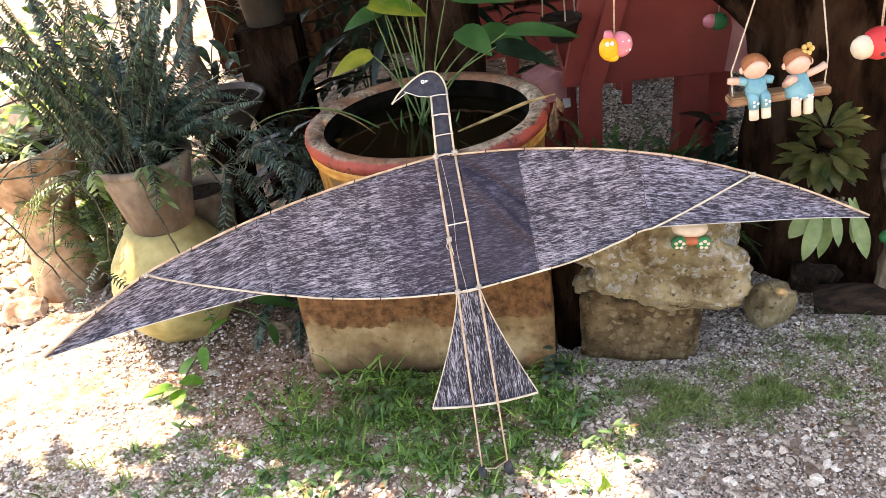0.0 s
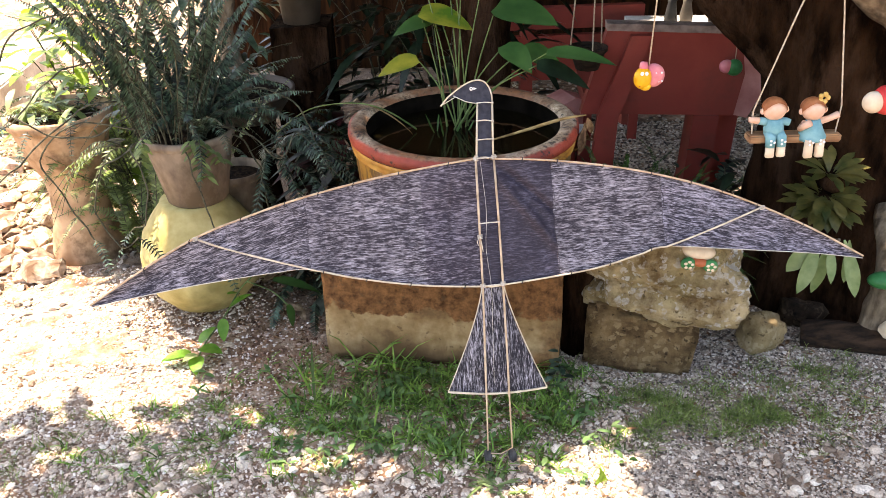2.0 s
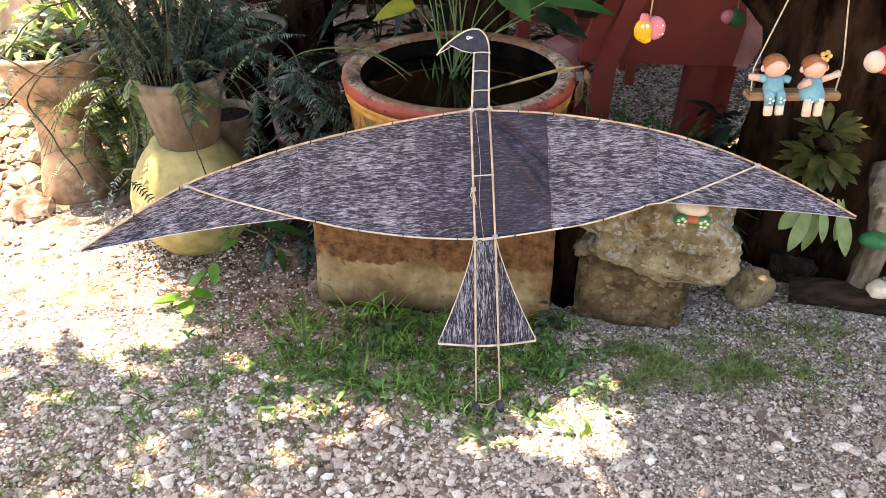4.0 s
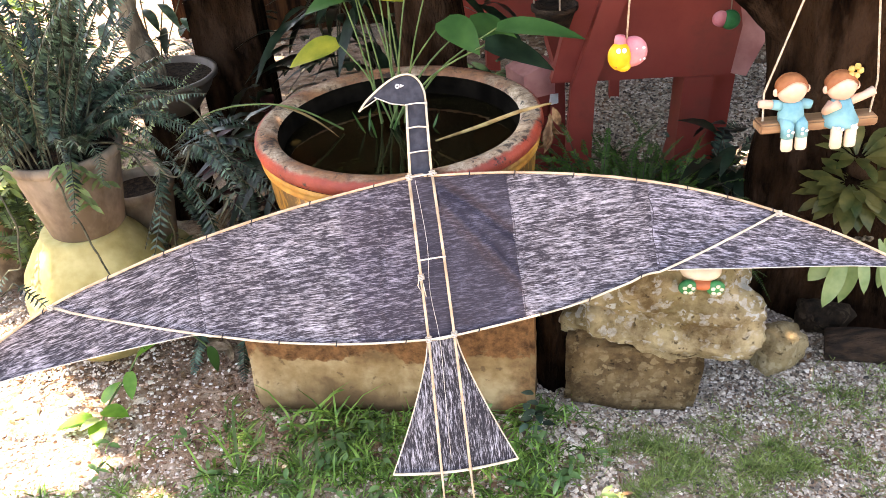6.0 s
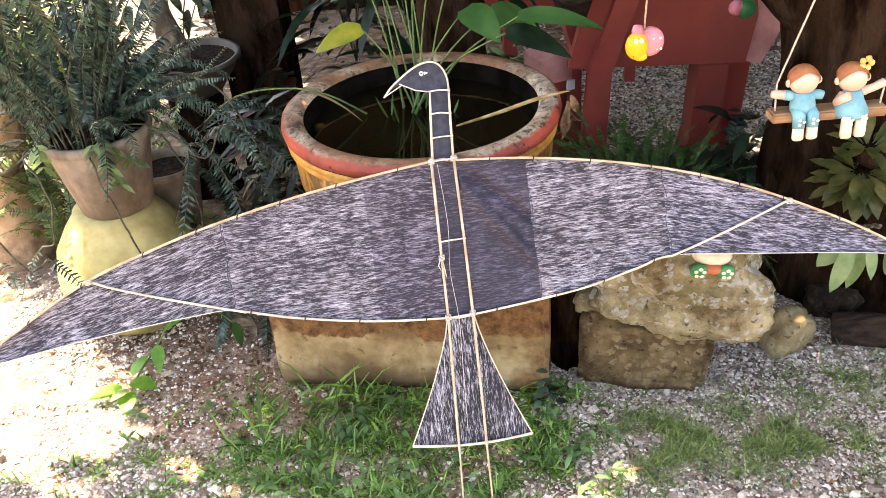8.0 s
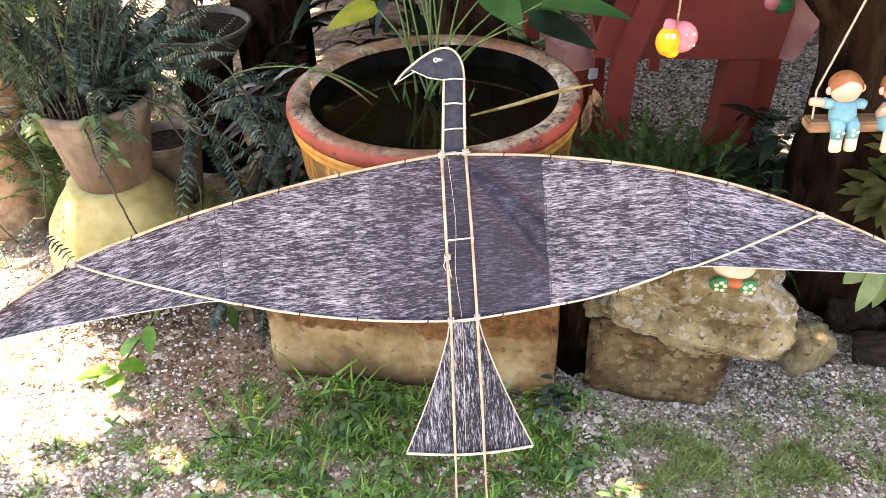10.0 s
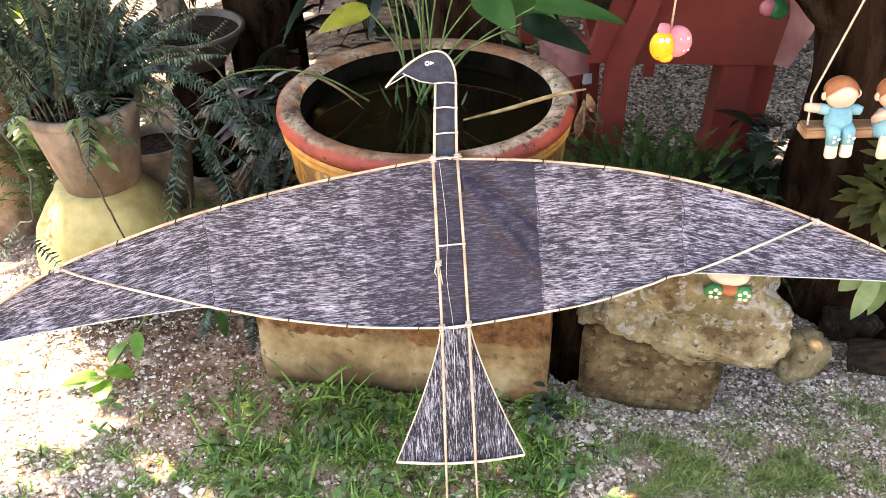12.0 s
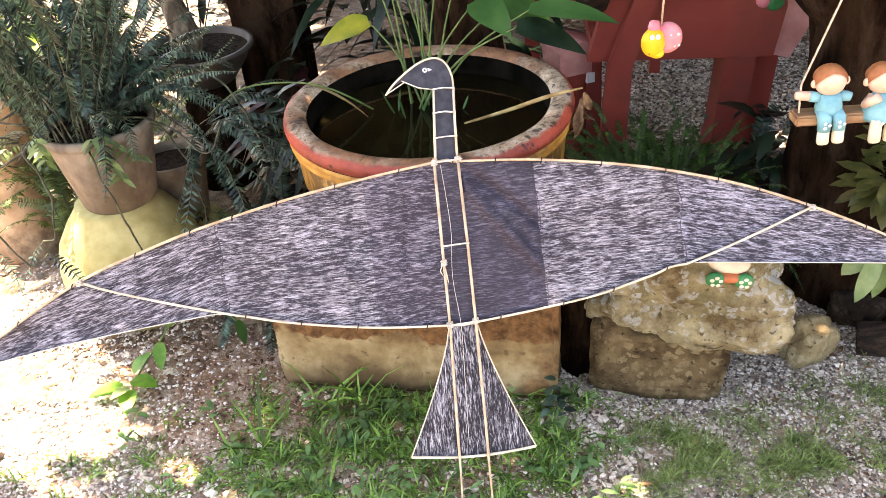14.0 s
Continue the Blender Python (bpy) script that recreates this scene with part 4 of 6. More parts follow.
single(b.make("round_jar", "ochre_jar", place=pose(JX, JY, jz) @ Matrix.Diagonal((0.98, 0.98, 0.965, 1))), "bulging yellowish plastered jar that carries a flowerpot", "jar")
pz = jz + 0.386
pot = thing("flowerpot", pose(JX + 0.02, JY, pz) @ Matrix.Diagonal((0.94, 0.94, 0.90, 1)), "weathered grey-brown flowerpot standing on the yellow jar", "flowerpot")
Build().lathe([(0.0, 0.0), (0.100, 0.0), (0.106, 0.006), (0.148, 0.235)], 48).make("body", "terracotta", pot)
Build().lathe([(0.146, 0.233), (0.156, 0.236), (0.160, 0.250), (0.158, 0.264), (0.148, 0.266), (0.143, 0.250), (0.140, 0.228)], 48).make("rim", "terracotta", pot)
Build().lathe([(0.141, 0.232), (0.08, 0.240), (0.0, 0.245)], 32).make("soil", "potsoil", pot, "dark potting soil")

LX, LY = -1.48, 2.94
lz = fall(LY)
lpot = thing("pedestal_pot", pose(LX + 0.03, LY, lz) @ Matrix.Diagonal((1.0, 1.0, 1.11, 1)), "orange clay pot on a flared foot in the sun", "flowerpot")
Build().lathe([(0.0, 0.0), (0.15, 0.0), (0.148, 0.04), (0.118, 0.16), (0.106, 0.26), (0.115, 0.33), (0.118, 0.34)], 48, wobble=0.01).make("foot", "orange_clay", lpot, "waisted clay foot")
Build().lathe([(0.118, 0.339), (0.150, 0.40), (0.178, 0.50), (0.186, 0.535)], 48).make("body", "orange_clay", lpot)
Build().lathe([(0.184, 0.53), (0.198, 0.533), (0.203, 0.55), (0.200, 0.566), (0.188, 0.570), (0.178, 0.556), (0.172, 0.52)], 48).make("rim", "orange_clay", lpot)
Build().lathe([(0.174, 0.525), (0.09, 0.535), (0.0, 0.54)], 32).make("soil", "potsoil", lpot, "dark potting soil")


def frond(b, base, way, length, leaf_len, rise, droop, gap=0.011, narrow=0.27, r=None, hang=0.0, wild=1.0):
    """A feathery frond: an arching midrib with leaflets in pairs."""
    r = r or rnd
    base, way = Vector(base), Vector(way)
    way.z = 0
    way.normalize()
    pts = []
    n = 14
    across = Vector((-way.y, way.x, 0))
    curl, wave, turn_at = wild * r.uniform(-0.28, 0.28), wild * r.uniform(0.0, 0.035), r.random() * 6.283
    for k in range(n + 1):
        s = k / n
        pts.append(base + way * length * (s * math.cos(rise) + 0.12 * s * s) + across * length * (curl * s * s + wave * math.sin(7 * s + turn_at) * s)
                   + Vector((0, 0, length * (math.sin(rise) * s - droop * s * s - 0.25 * droop * s ** 4))))
    twist = r.uniform(-0.9, 0.9)
    b.tube(pts[::2], [0.0026 - 0.0018 * k / 7 for k in range(8)], 4, 1)
    count = int(length / gap)
    bare = r.uniform(0.0, 0.25) if wild > 1 else 0.0
    for k in range(2, count):
        s = k / count
        if s < bare or (wild > 1 and noise.noise((s * 9, turn_at, length)) < -0.38):
            continue
        i = min(n - 1, int(s * n))
        p = pts[i].lerp(pts[i + 1], s * n - i)
        d = (pts[i + 1] - pts[i]).normalized()
        side = d.cross(Vector((0, 0, 1)))
        side = side.normalized() if side.length > 0.05 else Vector((1, 0, 0))
        up = side.cross(d)
        ll = leaf_len * math.sin(math.pi * (0.12 + 0.86 * s)) ** 0.6 * r.uniform(0.8, 1.1)
        for sg in (-1, 1):
            w = (side * sg * math.cos(twist * s) + up * sg * math.sin(twist * s) + d * r.uniform(0.2, 0.5) + up * r.uniform(-0.6, 0.05) + Vector((0, 0, -hang * r.uniform(0.4, 1.3)))).normalized()
            q = p + w * ll
            nrm = up * ll * narrow * 0.3
            t = d * ll * narrow
            b.put([p - t * 0.4, p + t * 0.4, p + w * ll * 0.55 + t * 0.55 + nrm, q, p + w * ll * 0.55 - t * 0.45 + nrm], [(0, 1, 2, 4), (4, 2, 3)])


def fern(name, m, count, length, leaf_len, rise, droop, label, mat="fern", spread=0.05, arc=(0, 6.283), seed=1, gap=0.011, hang=0.0, wild=1.0):
    t = thing(name, m, label, "fern")
    r = random.Random(seed)
    for k in range(count):
        a = arc[0] + (arc[1] - arc[0]) * (k + r.random()) / count
        b = Build()
        frond(b, (spread * math.cos(a), spread * math.sin(a), 0), (math.cos(a), math.sin(a), 0), length * r.uniform(0.6, 1.15), leaf_len * r.uniform(0.8, 1.15), r.uniform(*rise), r.uniform(*droop), gap, r=r, hang=hang, wild=wild)
        b.make("frond", [mat, "runner"], t, smooth=False)
    return t


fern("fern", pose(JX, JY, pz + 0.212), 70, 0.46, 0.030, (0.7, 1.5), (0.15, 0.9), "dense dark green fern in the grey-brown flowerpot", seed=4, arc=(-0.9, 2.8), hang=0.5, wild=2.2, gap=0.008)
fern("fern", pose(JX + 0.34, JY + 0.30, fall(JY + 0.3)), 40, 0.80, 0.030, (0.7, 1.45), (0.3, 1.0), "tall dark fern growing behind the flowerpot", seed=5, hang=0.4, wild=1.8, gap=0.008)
fern("fern", pose(JX - 0.30, JY + 0.34, fall(JY + 0.34)), 22, 1.0, 0.034, (1.05, 1.5), (0.15, 0.6), "fern between the two pots, sunlight put into its pale green", "fern_light", seed=6, arc=(-0.2, 2.9), wild=2.0)

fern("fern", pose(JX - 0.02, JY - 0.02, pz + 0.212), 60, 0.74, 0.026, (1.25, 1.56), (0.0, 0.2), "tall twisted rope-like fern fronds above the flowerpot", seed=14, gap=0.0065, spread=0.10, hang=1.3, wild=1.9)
fern("fern", pose(JX - 0.50, JY + 0.85, fall(JY + 0.85)), 40, 1.0, 0.034, (0.9, 1.5), (0.2, 0.9), "fern behind the orange pot, sunlight put into its colour", "fern_light", seed=16, wild=2.0)
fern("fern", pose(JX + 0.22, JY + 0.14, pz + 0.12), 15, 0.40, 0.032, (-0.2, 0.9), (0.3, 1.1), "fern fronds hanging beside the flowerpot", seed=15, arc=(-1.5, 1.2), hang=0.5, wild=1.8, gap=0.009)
fern("fern", pose(JX - 0.16, JY + 0.02, pz + 0.19), 9, 0.26, 0.026, (-0.1, 0.9), (0.5, 1.2), "fern fronds spilling over towards the orange pot, sunlight in their colour", "fern_light", seed=18, arc=(2.6, 4.4), hang=0.4, wild=2.0)

fern("fern", pose(-1.22, 3.02, fall(3.02) + 0.3), 24, 0.75, 0.030, (0.9, 1.5), (0.15, 0.9), "fern between the clay pots, sunlight put into its pale colour", "fern_light", seed=19, arc=(0.8, 4.2), wild=2.0, gap=0.009)

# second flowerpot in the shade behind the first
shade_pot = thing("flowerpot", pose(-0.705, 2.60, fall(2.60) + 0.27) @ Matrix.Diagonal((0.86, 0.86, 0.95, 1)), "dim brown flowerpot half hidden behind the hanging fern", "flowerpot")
Build().lathe([(0.0, 0.0), (0.082, 0.0), (0.088, 0.006), (0.118, 0.20)], 40).make("body", "terracotta", shade_pot)
Build().lathe([(0.116, 0.198), (0.125, 0.20), (0.128, 0.212), (0.126, 0.226), (0.118, 0.228), (0.113, 0.21), (0.11, 0.19)], 40).make("rim", "terracotta", shade_pot)
Build().lathe([(0.112, 0.196), (0.06, 0.203), (0.0, 0.206)], 28).make("soil", "potsoil", shade_pot, "dark potting soil")
b = Build()
b.lathe([(0.0, 0.0), (0.09, 0.0), (0.11, 0.01), (0.135, 0.07), (0.145, 0.13), (0.135, 0.21), (0.11, 0.27), (0.095, 0.30), (0.0, 0.30)], 40, wobble=0.01)
single(b.make("round_jar", "ochre_jar", place=pose(-0.69, 2.60, fall(2.60)) @ Matrix.Diagonal((0.95, 0.95, 0.90, 1))), "smaller mossy jar in the shade that carries a flowerpot", "jar")


# ---- tree, with an unseen crown added for shade ----
def bough(pts, radii, steps=5, sides=14):
    line = spline(pts, steps)
    k = len(line)
    rr = [float(np.interp(i / (k - 1), [j / (len(radii) - 1) for j in range(len(radii))], radii)) for i in range(k)]
    b = Build()
    b.tube(line, rr, sides)
    b.v = [tuple(Vector(p) + Vector(noise.noise_vector(Vector(p) * 5)) * 0.02 + Vector(noise.noise_vector(Vector(p) * 16)) * 0.008) for p in b.v]
    return b


tree = thing("shade_tree", pose(0, 0, 0), "old dark-barked tree that shades the yard", "tree")
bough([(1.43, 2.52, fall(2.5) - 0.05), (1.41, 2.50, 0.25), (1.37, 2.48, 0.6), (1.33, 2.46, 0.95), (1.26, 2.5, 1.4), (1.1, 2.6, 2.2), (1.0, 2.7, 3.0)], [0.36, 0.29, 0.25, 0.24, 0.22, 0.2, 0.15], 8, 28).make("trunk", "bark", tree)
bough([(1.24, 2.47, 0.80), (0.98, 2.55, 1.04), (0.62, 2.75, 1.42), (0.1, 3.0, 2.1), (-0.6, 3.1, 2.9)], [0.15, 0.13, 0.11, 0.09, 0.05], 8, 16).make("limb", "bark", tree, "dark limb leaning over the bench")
# unseen limbs, added to join the trunk to the crown
bough([(1.2, 2.5, 1.3), (1.7, 2.5, 1.9), (2.2, 2.6, 2.7), (2.6, 2.8, 3.3)], [0.14, 0.11, 0.08, 0.04], 8, 14).make("limb", "bark", tree)
bough([(1.1, 2.6, 2.1), (0.6, 2.5, 2.7), (0.0, 2.4, 3.2), (-0.7, 2.4, 3.5)], [0.12, 0.09, 0.06, 0.03], 8, 12).make("limb", "bark", tree)


def sunlit(x, y):
    """Where the added crown is left open, so that sun falls on the yard."""
    e = 0.06 * noise.noise((x * 3.1, y * 3.1, 4)) + 0.05 * noise.noise((x * 9, y * 9, 1))
    if y > 1.79 + e and x < -0.70 - 0.44 * max(0.0, min(1.0, (y - 2.1) / 0.35)) - 0.10 * max(0.0, y - 2.45) + e:
        return True
    for cx, cy, r in ((0.45, 1.42, 0.155), (0.30, 1.40, 0.07), (1.60, 4.21, 0.24), (-0.26, 1.47, 0.055), (-1.15, 1.72, 0.05), (-0.85, 1.74, 0.07), (-0.53, 1.86, 0.05), (-0.46, 1.68, 0.045), (-0.07, 1.43, 0.03), (0.55, 3.55, 0.14), (1.5, 3.45, 0.12), (-0.62, 4.7, 0.10), (-0.9, 5.6, 0.14)):
        if (x - cx) ** 2 + (y - cy) ** 2 < (r * (1 + 3 * e)) ** 2:
            return True
    return False


# unseen crown: leaves set along the sun's direction to block it
b = Build()
g = random.Random(77)
x = -3.4
while x < 5.2:
    y = 1.10 + 0.10 * noise.noise((x * 2.0, 0, 9))
    while y < 7.8:
        for _ in range((4 if x < -0.3 and y < 1.8 else 7) if y < 2.2 else 10):
            tx, ty = x + g.uniform(-0.06, 0.06), y + g.uniform(-0.06, 0.06)
            z = g.uniform(2.9, 3.9) + 0.7 * noise.noise((tx * 0.5, ty * 0.5, 7))
            if ((tx - 0.9) / 4.3) ** 2 + ((ty - 3.9) / 4.0) ** 2 > 0.95 + 0.3 * noise.noise((tx * 0.9, ty * 0.9, 2)) + 0.12 * noise.noise((tx * 4, ty * 4, 2)):
                continue
            if not sunlit(tx, ty) and not sunlit(tx + 0.06, ty + 0.04) and not sunlit(tx - 0.05, ty - 0.06):
                h = z - fall(ty)
                c = Vector((tx + SUN.x / SUN.z * h, ty + SUN.y / SUN.z * h, z))
                a = g.random() * 6.283
                b.leaf(c, (math.cos(a), math.sin(a), g.uniform(-0.4, 0.3)), (0, 0, 1), g.uniform(0.12, 0.2), g.uniform(0.07, 0.12), 0.3, seg=2)
        y += 0.11
    x += 0.11
b.make("crown", "canopy", tree, "unseen crown of many small green leaves, added to shade the yard", smooth=False, kind="stuff")

# ---- bench ----
bench = thing("garden_bench", pose(0.965, 3.12, fall(3.12) + 0.10, 0, 0, -3) @ Matrix.Diagonal((0.93, 0.93, 0.93, 1)), "red oxide concrete garden bench seen from behind", "bench")
Build().prism([(-0.375, 0.447), (0.29, 0.437), (0.315, 0.62), (0.28, 0.80), (-0.28, 0.82)], -0.03, 0.03).make("backrest", "red_concrete", bench, smooth=False)
Build().prism([(-0.285, 0.815), (0.285, 0.795), (0.285, 0.825), (-0.285, 0.845)], -0.04, 0.035).make("top_edge", "edge", bench, "worn grey upper edge", smooth=False)
Build().prism([(-0.345, -0.11), (-0.235, -0.11), (-0.215, 0.44), (-0.10, 0.80), (-0.185, 0.80), (-0.305, 0.44)], -0.075, -0.029).make("leg", "red_concrete", bench, "broad sloping leg that runs up the backrest", smooth=False)
Build().prism([(0.055, -0.11), (0.235, -0.11), (0.215, 0.12), (0.225, 0.44), (0.115, 0.44), (0.10, 0.12)], -0.05, 0.10).make("leg", "red_concrete", bench, smooth=False)
Build().prism([(0.25, -0.11), (0.33, -0.11), (0.36, 0.44), (0.26, 0.44)], 0.12, 0.20).make("leg", "red_concrete", bench, smooth=False)
Build().prism([(-0.36, -0.11), (-0.30, -0.11), (-0.31, 0.44), (-0.37, 0.44)], 0.10, 0.18).make("leg", "red_concrete", bench, smooth=False)
Build().box((-0.36, 0.03, 0.46), (0.28, 0.42, 0.52)).make("seat", "red_concrete", bench, smooth=False)
Build().prism([(0.292, 0.42), (0.37, 0.40), (0.455, 0.60), (0.40, 0.72), (0.30, 0.80)], 0.035, 0.10).make("end_panel", "pink_concrete", bench, "end slab of red concrete, sunlight painted in as pink", smooth=False)

# ---- furniture further back ----
back_bench = thing("garden_bench", pose(0.75, 4.65, fall(4.65), 0, 0, 4), "red painted bench with posts behind the nearer bench", "bench")
Build().box((-0.50, -0.03, 0.60), (0.45, 0.03, 0.72)).make("top_rail", "red_concrete", back_bench, smooth=False)
Build().box((-0.50, -0.02, 0.30), (0.45, 0.02, 0.56)).make("backrest", "red_concrete", back_bench, smooth=False)
for x in (-0.46, -0.22, 0.40):
    Build().box((x - 0.035, -0.035, 0.0), (x + 0.035, 0.035, 0.60)).make("post", "red_concrete", back_bench, smooth=False)
table = thing("garden_table", pose(1.36, 4.35, fall(4.35), 0, 0, -4), "white-topped garden table behind the bench", "table")
Build().box((-0.30, -0.22, 0.60), (0.30, 0.22, 0.65)).make("tabletop", "white_paint", table, smooth=False)
for x in (-0.24, 0.24):
    Build().box((x - 0.025, -0.02, 0.0), (x + 0.025, 0.02, 0.60)).make("leg", "red_concrete", table, smooth=False)
for x, y, h, m in ((-0.10, -0.05, 0.16, "blackpaint"), (0.0, 0.02, 0.14, "greypot"), (0.14, -0.02, 0.17, "blackpaint")):
    t = thing("vase", pose(1.36 + x, 4.35 + y, fall(4.35) + 0.65), "small dark vase standing on the white table", "vase", "vases on the table")
    Build().lathe([(0.0, 0.0), (0.03, 0.0), (0.036, 0.04), (0.022, h * 0.8), (0.028, h), (0.022, h), (0.0, h - 0.03)], 16).make("body", m, t)
# lit corner of another bench's seat; the pedestal is added to carry it
stool = thing("stool", pose(0.585, 3.28, fall(3.28), 0, 0, 22), "sunlit corner of another bench seat, light painted in as pink, with a white edge", "stool")
Build().prism([(-0.085, 0.44), (0.075, 0.44), (0.085, 0.53), (0.0, 0.56), (-0.09, 0.53)], -0.07, 0.07).make("seat", "pink_concrete", stool, smooth=False)
Build().prism([(0.02, 0.40), (0.08, 0.40), (0.08, 0.438), (0.02, 0.438)], -0.075, 0.07).make("edge", "white_paint", stool, "white-painted lower edge", smooth=False)
Build().lathe([(0.075, 0.0), (0.05, 0.12), (0.045, 0.3), (0.07, 0.44)], 16).make("pedestal", "red_concrete", stool)
stand = thing("hanging_pot", pose(0.615, 3.02, 0.62), "small brown bark pot hanging on three cords", "flowerpot")
Build().lathe([(0.0, 0.0), (0.045, 0.0), (0.068, 0.07), (0.076, 0.072), (0.076, 0.086), (0.068, 0.086), (0.06, 0.06), (0.0, 0.055)], 28).make("body", "logwood", stand)
for k in range(3):
    a = 0.6 + 2.1 * k
    Build().tube([(0.07 * math.cos(a), 0.07 * math.sin(a), 0.08), (0.04 * math.cos(a), 0.04 * math.sin(a), 0.6), (0, 0, 1.1)], 0.003, 5).make("cord", "rope", stand)

# timber wall that closes the yard, made taller to hold back sky light
wall = thing("timber_wall", pose(0, 6.4, fall(6.4)), "brown timber wall at the back of the shaded yard", "wall", kind="structure")
x = -1.6
while x < 5.0:
    w = rnd.uniform(0.16, 0.24)
    Build().box((x, rnd.uniform(0, 0.025), 0), (x + w + 0.006, 0.05, 3.6)).make("plank", "timber", wall, smooth=False)
    x += w

# unseen side wall, added to keep sky light off the back
side = thing("timber_wall", pose(3.3, 1.8, fall(4.0)), "unseen brown timber wall added at the side to block sky light", "wall", kind="structure")
y = 0.0
while y < 4.6:
    w = rnd.uniform(0.16, 0.24)
    Build().box((rnd.uniform(0, 0.02), y, 0), (0.06, y + w + 0.006, 3.6)).make("plank", "timber", side, smooth=False)
    y += w

# ---- rear tree, pots and dark plants ----
rear = thing("tree", pose(0, 0, 0), "slim dark trunk behind the bowl", "tree")
bough([(0.22, 3.22, fall(3.2) - 0.03), (0.215, 3.2, 0.4), (0.22, 3.2, 0.9), (0.25, 3.22, 1.6), (0.3, 3.3, 2.6), (0.4, 3.4, 3.4)], [0.16, 0.12, 0.115, 0.11, 0.1, 0.06], 6, 16).make("trunk", "bark", rear)


def bush(name, m, count, size, leaf_len, leaf_w, mat, label, seed, droop=0.4, up=0.5, stems=6):
    t = thing(name, m, label, "plant")
    r = random.Random(seed)
    b = Build()
    for k in range(stems):
        a = 6.283 * k / stems + r.random()
        tip = (size[0] * 0.6 * math.cos(a), size[1] * 0.6 * math.sin(a), size[2] * r.uniform(0.6, 0.95))
        Build().tube(spline([(0, 0, 0), (tip[0] * 0.3, tip[1] * 0.3, tip[2] * 0.55), tip], 4), [0.006 - 0.0005 * i for i in range(9)], 5).make("stem", "runner", t)
    for _ in range(count):
        a, q = r.random() * 6.283, r.random() ** 0.5
        z = size[2] * r.uniform(0.15, 1.0)
        c = (size[0] * q * math.cos(a), size[1] * q * math.sin(a), z)
        b.leaf(c, (math.cos(a) + r.uniform(-0.5, 0.5), math.sin(a) + r.uniform(-0.5, 0.5), r.uniform(-0.2, 1.2) * up), (0, 0, 1), leaf_len * r.uniform(0.6, 1.2), leaf_w * r.uniform(0.7, 1.2), droop, seg=4)
    b.make("foliage", mat, t, kind="stuff")
    return t


bush("shrub", pose(-1.32, 3.30, fall(3.3)), 110, (0.24, 0.22, 1.05), 0.15, 0.07, "bright", "sunlit bush with broad bright green leaves", 31)
bush("shrub", pose(-0.18, 3.05, fall(3.05)), 90, (0.26, 0.2, 0.62), 0.26, 0.05, "darkleaf", "dark green plant with long hanging leaves, shade put into its colour", 32, 0.9, 0.6)
bush("shrub", pose(-0.36, 3.02, fall(3.02)), 45, (0.14, 0.12, 0.52), 0.17, 0.05, "redleaf", "dark red-leaved plant beside the bowl", 33, 0.6)
bush("shrub", pose(-0.30, 2.42, fall(2.4)), 10, (0.09, 0.07, 0.36), 0.12, 0.055, "dusty", "dusty dark leaves hanging beside the bowl", 34, 1.1)
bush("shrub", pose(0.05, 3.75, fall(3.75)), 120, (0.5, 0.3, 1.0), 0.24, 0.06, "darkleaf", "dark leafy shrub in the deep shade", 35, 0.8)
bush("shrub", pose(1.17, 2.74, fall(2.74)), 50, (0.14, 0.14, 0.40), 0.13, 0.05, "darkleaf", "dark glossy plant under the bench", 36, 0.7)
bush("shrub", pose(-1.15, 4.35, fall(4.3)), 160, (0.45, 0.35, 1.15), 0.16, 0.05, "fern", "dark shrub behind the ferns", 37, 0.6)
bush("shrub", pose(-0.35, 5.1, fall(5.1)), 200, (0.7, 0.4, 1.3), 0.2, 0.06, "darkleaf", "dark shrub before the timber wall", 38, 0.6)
bush("shrub", pose(-2.0, 4.3, fall(4.3)), 140, (0.35, 0.3, 0.9), 0.16, 0.06, "bright", "sunlit yellow-green shrub at the edge of the shade", 39, 0.5)
fern("fern", pose(0.83, 2.74, fall(2.74) + 0.10), 340, 0.46, 0.017, (0.35, 1.5), (0.2, 0.9), "soft bright green feathery fern mound", "fern_soft", 0.12, seed=8, gap=0.0055, wild=2.0)
fern("fern", pose(1.20, 3.05, fall(3.05) + 0.1), 12, 0.45, 0.05, (0.5, 1.2), (0.3, 0.6), "fern fronds beside the bench", "fern", 0.04, seed=9)

basin = thing("planter_bowl", pose(-0.82, 3.42, 0.31), "wide dark planter bowl on a stump", "planter")
Build().lathe([(0.0, 0.0), (0.12, 0.0), (0.18, 0.08), (0.20, 0.12), (0.212, 0.122), (0.212, 0.138), (0.196, 0.138), (0.188, 0.11), (0.0, 0.11)], 40).make("body", "greypot", basin)
Build().lathe([(0.190, 0.115), (0.1, 0.122), (0.0, 0.125)], 24).make("soil", "potsoil", basin)
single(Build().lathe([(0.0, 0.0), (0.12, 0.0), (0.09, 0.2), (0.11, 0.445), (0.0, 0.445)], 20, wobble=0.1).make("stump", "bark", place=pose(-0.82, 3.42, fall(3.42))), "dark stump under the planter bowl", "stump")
desert = thing("desert_rose", pose(-0.86, 3.40, 0.42), "plant with a pale swollen trunk in the planter bowl", "plant")
bough([(0, 0, 0), (0.01, 0.0, 0.1), (-0.02, 0.02, 0.25), (0.03, 0.02, 0.45), (0.06, 0.05, 0.7)], [0.07, 0.05, 0.035, 0.025, 0.015], 5, 12).make("trunk", "bark_pale", desert)
b = Build()
